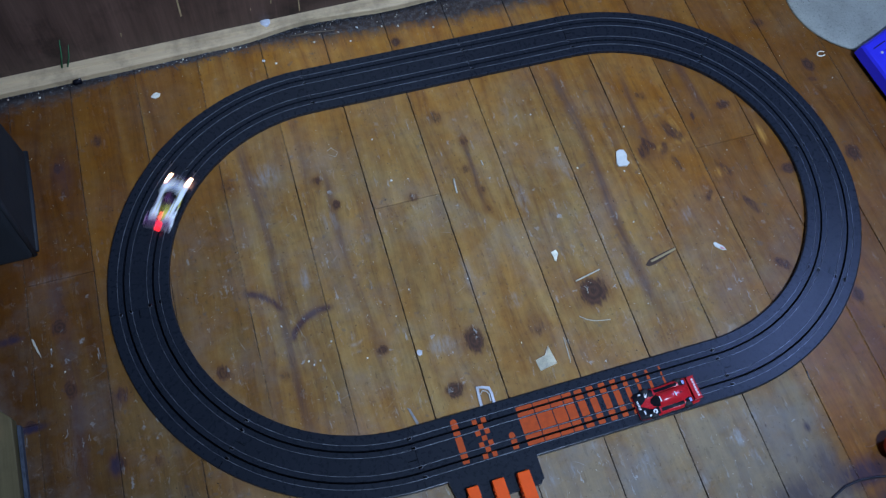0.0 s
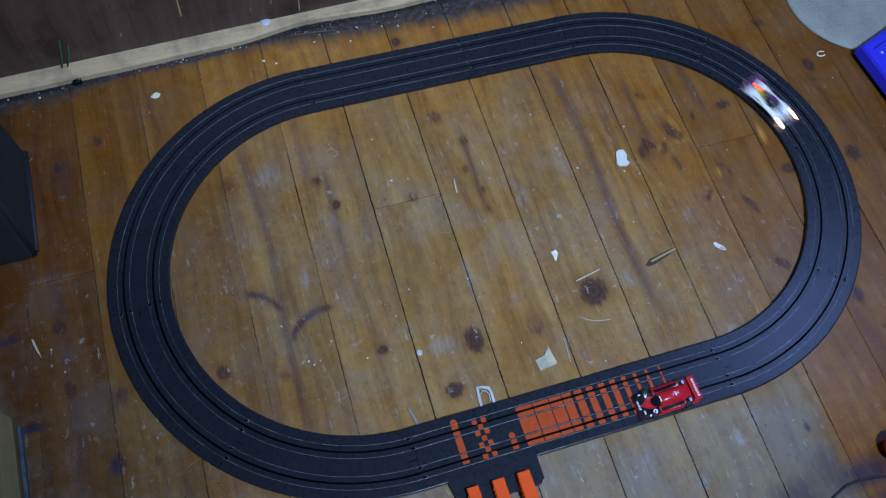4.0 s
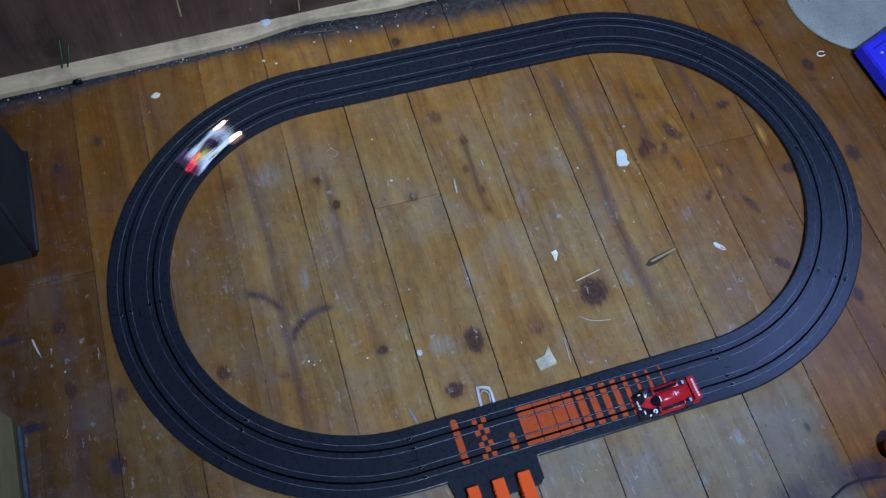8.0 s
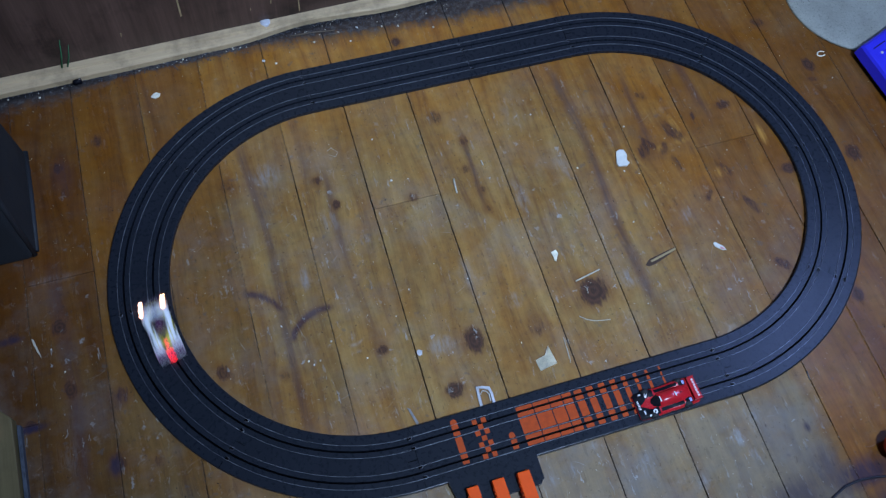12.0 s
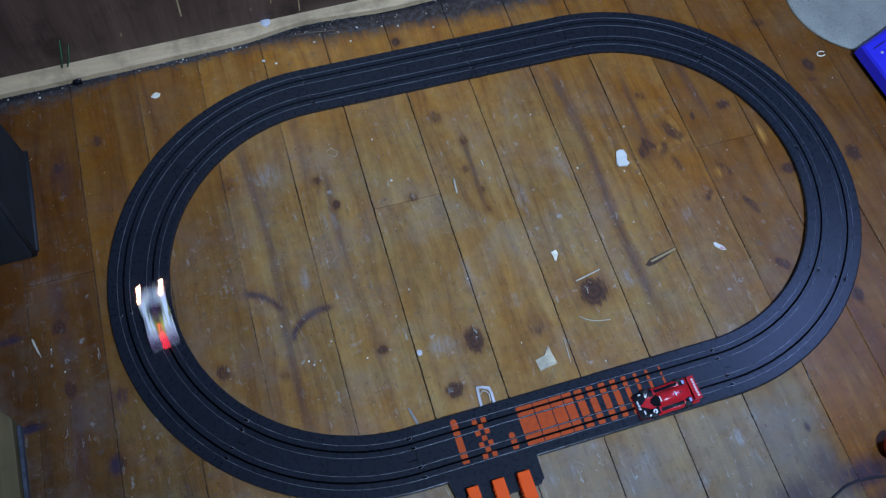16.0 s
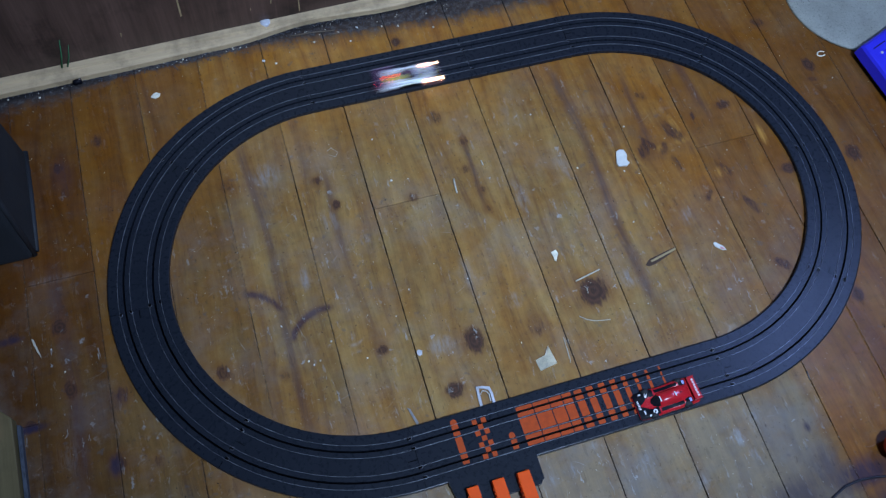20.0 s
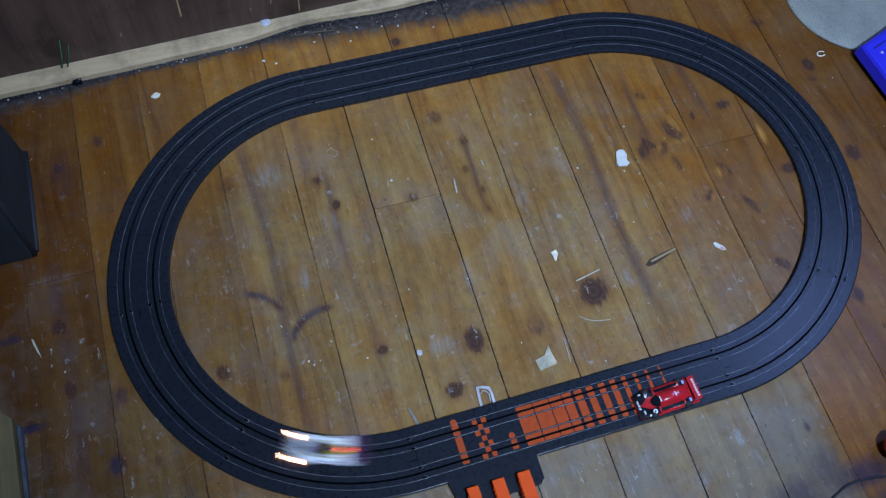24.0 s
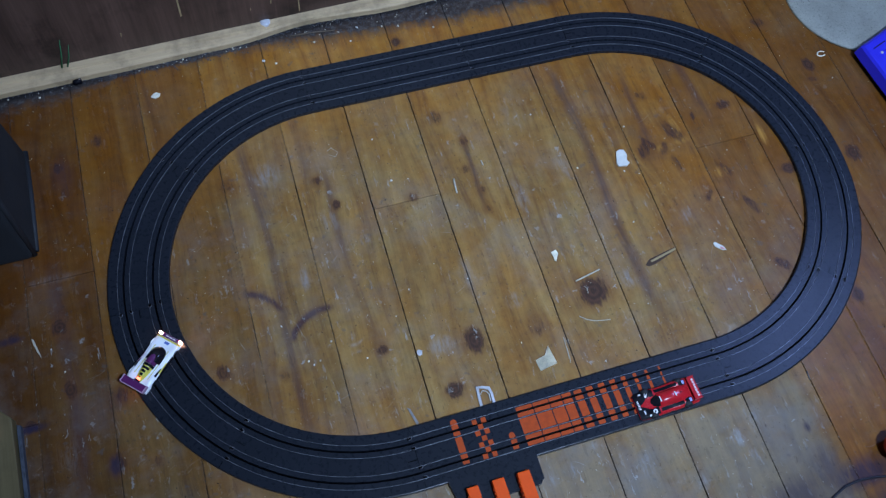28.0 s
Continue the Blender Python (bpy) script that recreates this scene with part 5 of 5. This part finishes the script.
    for name, pts, r, mat, text in (("white_stick", [(0.0635, -0.1068, 0.0012), (0.080, -0.1034, 0.0013), (0.0985, -0.0998, 0.0012)], 0.0011, STRAW, "short pale stick on a knot"),
                                    ("straw", [(0.050, -0.1520, 0.0007), (0.058, -0.1590, 0.0009), (0.0655, -0.1628, 0.0008), (0.075, -0.1652, 0.0010), (0.0862, -0.1668, 0.0007)], 0.0006, STRAW, "thin curved straw beside a knot"),
                                    ("straw", [(0.071, -0.1155, 0.0006), (0.0735, -0.1200, 0.0008), (0.0725, -0.1265, 0.0006)], 0.0004, STRAW, "short thin pale fibre on a knot"),
                                    ("pale_stick", [(-0.0385, 0.0765, 0.0013), (-0.0398, 0.066, 0.0014), (-0.0408, 0.0548, 0.0012)], 0.0014, STRAW, "short cream stick on the floorboards"),
                                    ("pale_stick", [(0.0055, 0.0945, 0.0009), (0.0062, 0.0865, 0.0009)], 0.0010, STRAW, "tiny cream stick on the floorboards"),
                                    ("straw", [(0.0185, -0.205, 0.0006), (0.0205, -0.185, 0.0007), (0.0215, -0.172, 0.0006)], 0.0006, STRAW, "thin pale fibre in a gap"),
                                    ("hair_loop", [(-0.187, 0.163, 0.0005), (-0.181, 0.166, 0.0007), (-0.174, 0.157, 0.0005), (-0.179, 0.151, 0.0006), (-0.186, 0.156, 0.0005)], 0.0003, STRAW, "thin pale looped hair on the floorboards"),
                                    ("wood_sliver", [(-0.190, 0.3640, 0.0018), (-0.160, 0.3625, 0.0026), (-0.128, 0.3590, 0.0018)], 0.0010, OLD_SPLINTER, "dirty wood sliver in the lint by the wall"),
                                    ("wood_sliver", [(-0.140, 0.3540, 0.0012), (-0.122, 0.3520, 0.0016)], 0.0008, OLD_SPLINTER, "small dirty wood sliver in the lint"),
                                    ("metal_pin", [(0.2905, -0.296, 0.0008), (0.2895, -0.307, 0.0008)], 0.0010, CLIP_STEEL, "short metal pin in a gap")):
        tagged(part(name, tube(pts, r, 7, 0.8), mat, None, "", True), text, "stick" if "stick" in name else "fibre")
    scrap("cream_chip", [(0.0475, -0.0605), (0.0545, -0.0585), (0.0560, -0.0640), (0.0525, -0.0690), (0.0500, -0.0740), (0.0478, -0.0725), (0.0485, -0.0670)], 0.0012, PAPER, "small cream paint chip", "paint chip")
    scrap("cream_chip", [(-0.3945, 0.3078), (-0.3905, 0.3122), (-0.3862, 0.3140), (-0.3812, 0.3108), (-0.3835, 0.3062), (-0.3895, 0.3045)], 0.0018, PAPER, "cream paint chip on the boards", "paint chip", 0.0005)
    ring = [(0.5500 + 0.0065 * math.cos(a), 0.1385 + 0.0042 * math.sin(a)) for a in [0.4 + 5.2 * k / 14 for k in range(15)]]
    tagged(part("cream_ring", tube([(x, y, 0.0010) for x, y in ring], 0.0010, 6), PAPER, None, "", True), "small broken cream ring on the boards", "ring")
    feather = [(-0.5800, -0.0010), (-0.5778, -0.0030), (-0.5742, -0.0160), (-0.5708, -0.0290), (-0.5748, -0.0210), (-0.5788, -0.0090)]
    scrap("feather", feather, 0.0006, STRAW, "small pale feather on the dark floorboards", "feather", 0.0002)
    scrap("clear_blob", [(-0.1540, -0.1400), (-0.1510, -0.1392), (-0.1475, -0.1420), (-0.1490, -0.1462), (-0.1525, -0.1470), (-0.1545, -0.1440)], 0.0012, CLEAR_PLASTIC, "flat milky drop of glue", "glue drop")
    # black toggle by the baseboard
    tg = thing("black_toggle", pose(-0.4835, 0.3565, 0, 0, 0, 8), "small black plastic cord toggle by the baseboard", "toggle")
    part("barrel", tube([(-0.0055, 0, 0.0040), (0.0, 0, 0.0042), (0.0055, 0, 0.0040)], 0.0040, 12), CAR_BLACK, tg, "", True)
    part("button", box(0.0015, 0.0048, -0.0016, 0.0016, 0.0068, 0.0088, 0.0005), CHROME, tg, "shiny button")
    # green spikes behind the baseboard
    for x, top in ((-0.498, 0.0626), (-0.4905, 0.050)):
        tagged(part("green_spike", tube([(x - 0.0003, 0.3755, 0.0155), (x + 0.006, 0.3795, top * 0.6), (x + 0.0115, 0.3800, top)], 0.0013, 6, 0.3), GREEN_PLASTIC, None, "", True), "thin green plastic spike against the dark wall", "spike")
    # crumbs that can be told apart
    k = 0
    crumbs_north = ((-118, 96, 2.4), (127, 49, 2.2), (168, -48, 2.0), (187, 28, 1.6), (-96, 94, 1.2), (227, -3, 1.3), (196, 38, 1.2), (205, 19, 1.1), (262, 62, 1.4), (214, 95, 1.8), (300, -46, 1.4), (338, 22, 1.6), (-300, -65, 1.4), (-279, -117, 2.2), (-266, -120, 1.8), (-274, -123, 1.6), (-212, -132, 2.0))
    crumbs_middle = ((-248, -100, 2.4), (-125, 165, 1.8), (-183, 172, 1.2), (94, 173, 1.4), (96, 148, 1.4), (-555, 250, 1.2), (-470, 205, 1.2), (-560, -20, 1.4), (-548, -52, 1.6), (-400, 285, 1.6), (-236, 331, 3.0), (-220, 322, 3.2), (-160, 346, 3.0), (-95, 357, 2.6), (-60, 350, 2.4), (-37, 345, 3.0), (-350, 366, 2.6))
    crumbs_rest = ((-342, 362, 1.8), (12, 330, 2.6), (-110, 335, 2.0), (-535, 345, 2.6), (-575, 352, 2.2), (545, 95, 1.2), (488, 152, 1.2), (-100, -35, 1.2), (-66, -66, 1.4), (20, -30, 1.1), (-165, -90, 1.6), (-140, -60, 1.3), (110, -60, 1.2), (140, -160, 1.6), (60, -215, 1.3), (-30, -165, 1.6))
    for x, y, r in crumbs_north + crumbs_middle + crumbs_rest:
        chip("crumb", x / 1000, y / 1000, r / 1000 * 0.55, r / 1000 * 0.7, (WHITE_PAPER, PAPER, STRAW)[k % 3], "tiny pale crumb on the floorboards", k, 1.0 + 0.5 * (k % 3 == 0), 40 * k, "crumb", "crumbs on the floor")
        k += 1


def dust():
    """Loose specks on the boards, and lint heaped along the wall: too many to count."""
    rng = random.Random(9)

    def heap(name, count, place, size, mat, text):
        verts, faces = [], []
        for _ in range(count):
            x, y = place()
            r = size()
            a = rng.uniform(0, 6.28)
            st = rng.uniform(1.0, 2.6)
            n = len(verts)
            base = [(math.cos(a + q) * r * (st if q in (0, math.pi) else 1), math.sin(a + q) * r * (st if q in (0, math.pi) else 1)) for q in (0, math.pi / 2, math.pi, 1.5 * math.pi)]
            verts += [(x + u, y + v, 0.0001) for u, v in base] + [(x + u * 0.6, y + v * 0.6, r * 0.9) for u, v in base]
            faces += [(n + 4, n + 5, n + 6, n + 7)] + [(n + i, n + (i + 1) % 4, n + 4 + (i + 1) % 4, n + 4 + i) for i in range(4)]
        me = bpy.data.meshes.new(name)
        me.from_pydata(verts, [], faces)
        tagged(link(name, me, mat), text, "dust", kind="stuff")

    heap("dust_specks", 1500, lambda: (rng.uniform(-0.6, 0.6), rng.uniform(-0.45, 0.34)), lambda: rng.uniform(0.00012, 0.00045), STRAW, "fine pale specks of dust on the floorboards")
    heap("dark_specks", 350, lambda: (rng.uniform(-0.6, 0.6), rng.uniform(-0.45, 0.34)), lambda: rng.uniform(0.0002, 0.0007), GAP_DARK, "fine dark specks of dirt on the floorboards")

    def by_wall():
        x = rng.uniform(-0.60, 0.25)
        y = 0.385 - abs(rng.gauss(0, 0.013 if x > -0.2 else 0.007)) - 0.012 * (x < -0.25) - (0.0 if x > -0.2 else 0.006)
        return x, y
    heap("lint", 1500, by_wall, lambda: rng.uniform(0.0003, 0.0011), LINT, "grey lint and dirt heaped along the baseboard")
    heap("wall_crumbs", 120, by_wall, lambda: rng.uniform(0.0003, 0.0010), STRAW, "pale crumbs in the lint along the baseboard")


# ---------------------------------------------------------------- driving
CURVE = RADIUS - LANE
LAP = 2 * STRAIGHT + 2 * math.pi * CURVE
# laps driven at every second second, and the swing of the speed within a lap
PACE = (0.9032, 1.5696, 2.2833, 3.0694, 3.9465, 4.8691, 5.8138, 6.7944, 7.8231, 8.9211, 10.0771, 11.3081, 12.6993, 14.1839, 15.8447)
SWING = ((-0.0030, -0.0056, -0.0005, -0.0021), (-0.0185, 0.0098, -0.0006, 0.0009), (0.0016, 0.0005, -0.0006, 0.0006), (-0.0006, 0.0009, -0.0024, 0.0014))
# small leads and lags of single laps: seconds, millimetres
LEAD_EARLY = ((0.0, -10), (0.4, -3), (0.8, 8), (1.2, 7), (1.6, 0), (2.0, -6), (2.4, 1), (2.8, -1), (3.2, -6), (3.5, -3), (5.5, 19), (5.9, 11), (6.3, -11), (6.6, -12), (7.0, -7), (7.4, -3), (7.8, -3), (8.2, 4), (8.6, 5), (9.0, 6), (9.4, 10), (9.8, -1), (10.2, -9), (10.7, -10), (11.1, -4), (11.6, 4), (12.0, -6), (12.5, 2))
LEAD_LATE = ((14.5, -5), (15.0, 4), (15.5, 5), (16.0, -2), (16.5, -3), (17.0, -1), (17.5, -5), (18.0, 0), (18.5, 9), (19.0, 1), (19.5, 3), (20.0, -6), (20.5, -5), (21.0, -8), (21.5, 2), (23.5, 3), (24.0, -16), (24.5, -2), (25.0, 4), (25.5, 6), (26.0, -1), (26.5, -7), (27.0, -14), (27.4, -4), (27.6, 6), (27.8, 14), (28.0, 14))


def driven(t):
    """Metres driven along the inner lane at t seconds."""
    i = min(13, int(t / 2))
    u = t / 2 - i
    slope = [(PACE[min(14, k + 1)] - PACE[max(0, k - 1)]) / (min(14, k + 1) - max(0, k - 1)) for k in (i, i + 1)]
    ph = (2 * u ** 3 - 3 * u ** 2 + 1) * PACE[i] + (u ** 3 - 2 * u ** 2 + u) * slope[0] + (3 * u ** 2 - 2 * u ** 3) * PACE[i + 1] + (u ** 3 - u ** 2) * slope[1]
    g = sum((a + b * t / 28) * math.cos(2 * math.pi * (k + 1) * ph) + (c + d * t / 28) * math.sin(2 * math.pi * (k + 1) * ph) for k, (a, b, c, d) in enumerate(SWING))
    lead = LEAD_EARLY + LEAD_LATE
    return (ph + g) * LAP + float(np.interp(t, [p[0] for p in lead], [p[1] for p in lead])) / 1000


def lane_pose(s, slip):
    """The car on the inner lane after s metres, driven clockwise as seen from above."""
    s %= LAP
    bend = math.pi * CURVE
    if s < STRAIGHT:
        x, y, a, k = s - STRAIGHT / 2, CURVE, 0.0, 0
    elif s < STRAIGHT + bend:
        a = -(s - STRAIGHT) / CURVE
        x, y, k = STRAIGHT / 2 - CURVE * math.sin(a), CURVE * math.cos(a), 1
    elif s < 2 * STRAIGHT + bend:
        x, y, a, k = STRAIGHT / 2 - (s - STRAIGHT - bend), -CURVE, -math.pi, 0
    else:
        a = -math.pi - (s - 2 * STRAIGHT - bend) / CURVE
        x, y, k = -STRAIGHT / 2 - CURVE * math.sin(a), CURVE * math.cos(a), 1
    # the body sits a little ahead of the guide pin
    return pose(x, y, TOP, 0, 0, math.degrees(a) - slip * k) @ pose(0.0014, 0, 0)


def motions():
    rows = []
    for f in range(0, 835, 2):
        t = f / 30
        rows.append((t, lane_pose(driven(t), -2.0)))
    # off the slot in the last curve: the tail swings round and the car stops across the lanes
    rows += [(27.8667, pose(-0.378, -0.186, TOP, 0, 0, 131)), (27.9, pose(-0.424, -0.142, TOP, 0, 0, 103)), (27.9333, pose(-0.441, -0.102, TOP, 0, 0, 74)), (27.9667, pose(-0.4482, -0.0745, TOP, 0, 0, 48)), (28.0, pose(-0.449, -0.072, TOP, 0, 0, 45))]
    walk(RACER, rows)


setting()
oval_track()
RACER = white_car()
red_car()
wall_batten()
black_case()
pale_board()
cream_disc()
blue_tray()
cable_and_ball()
litter()
dust()
floor_boards()
motions()
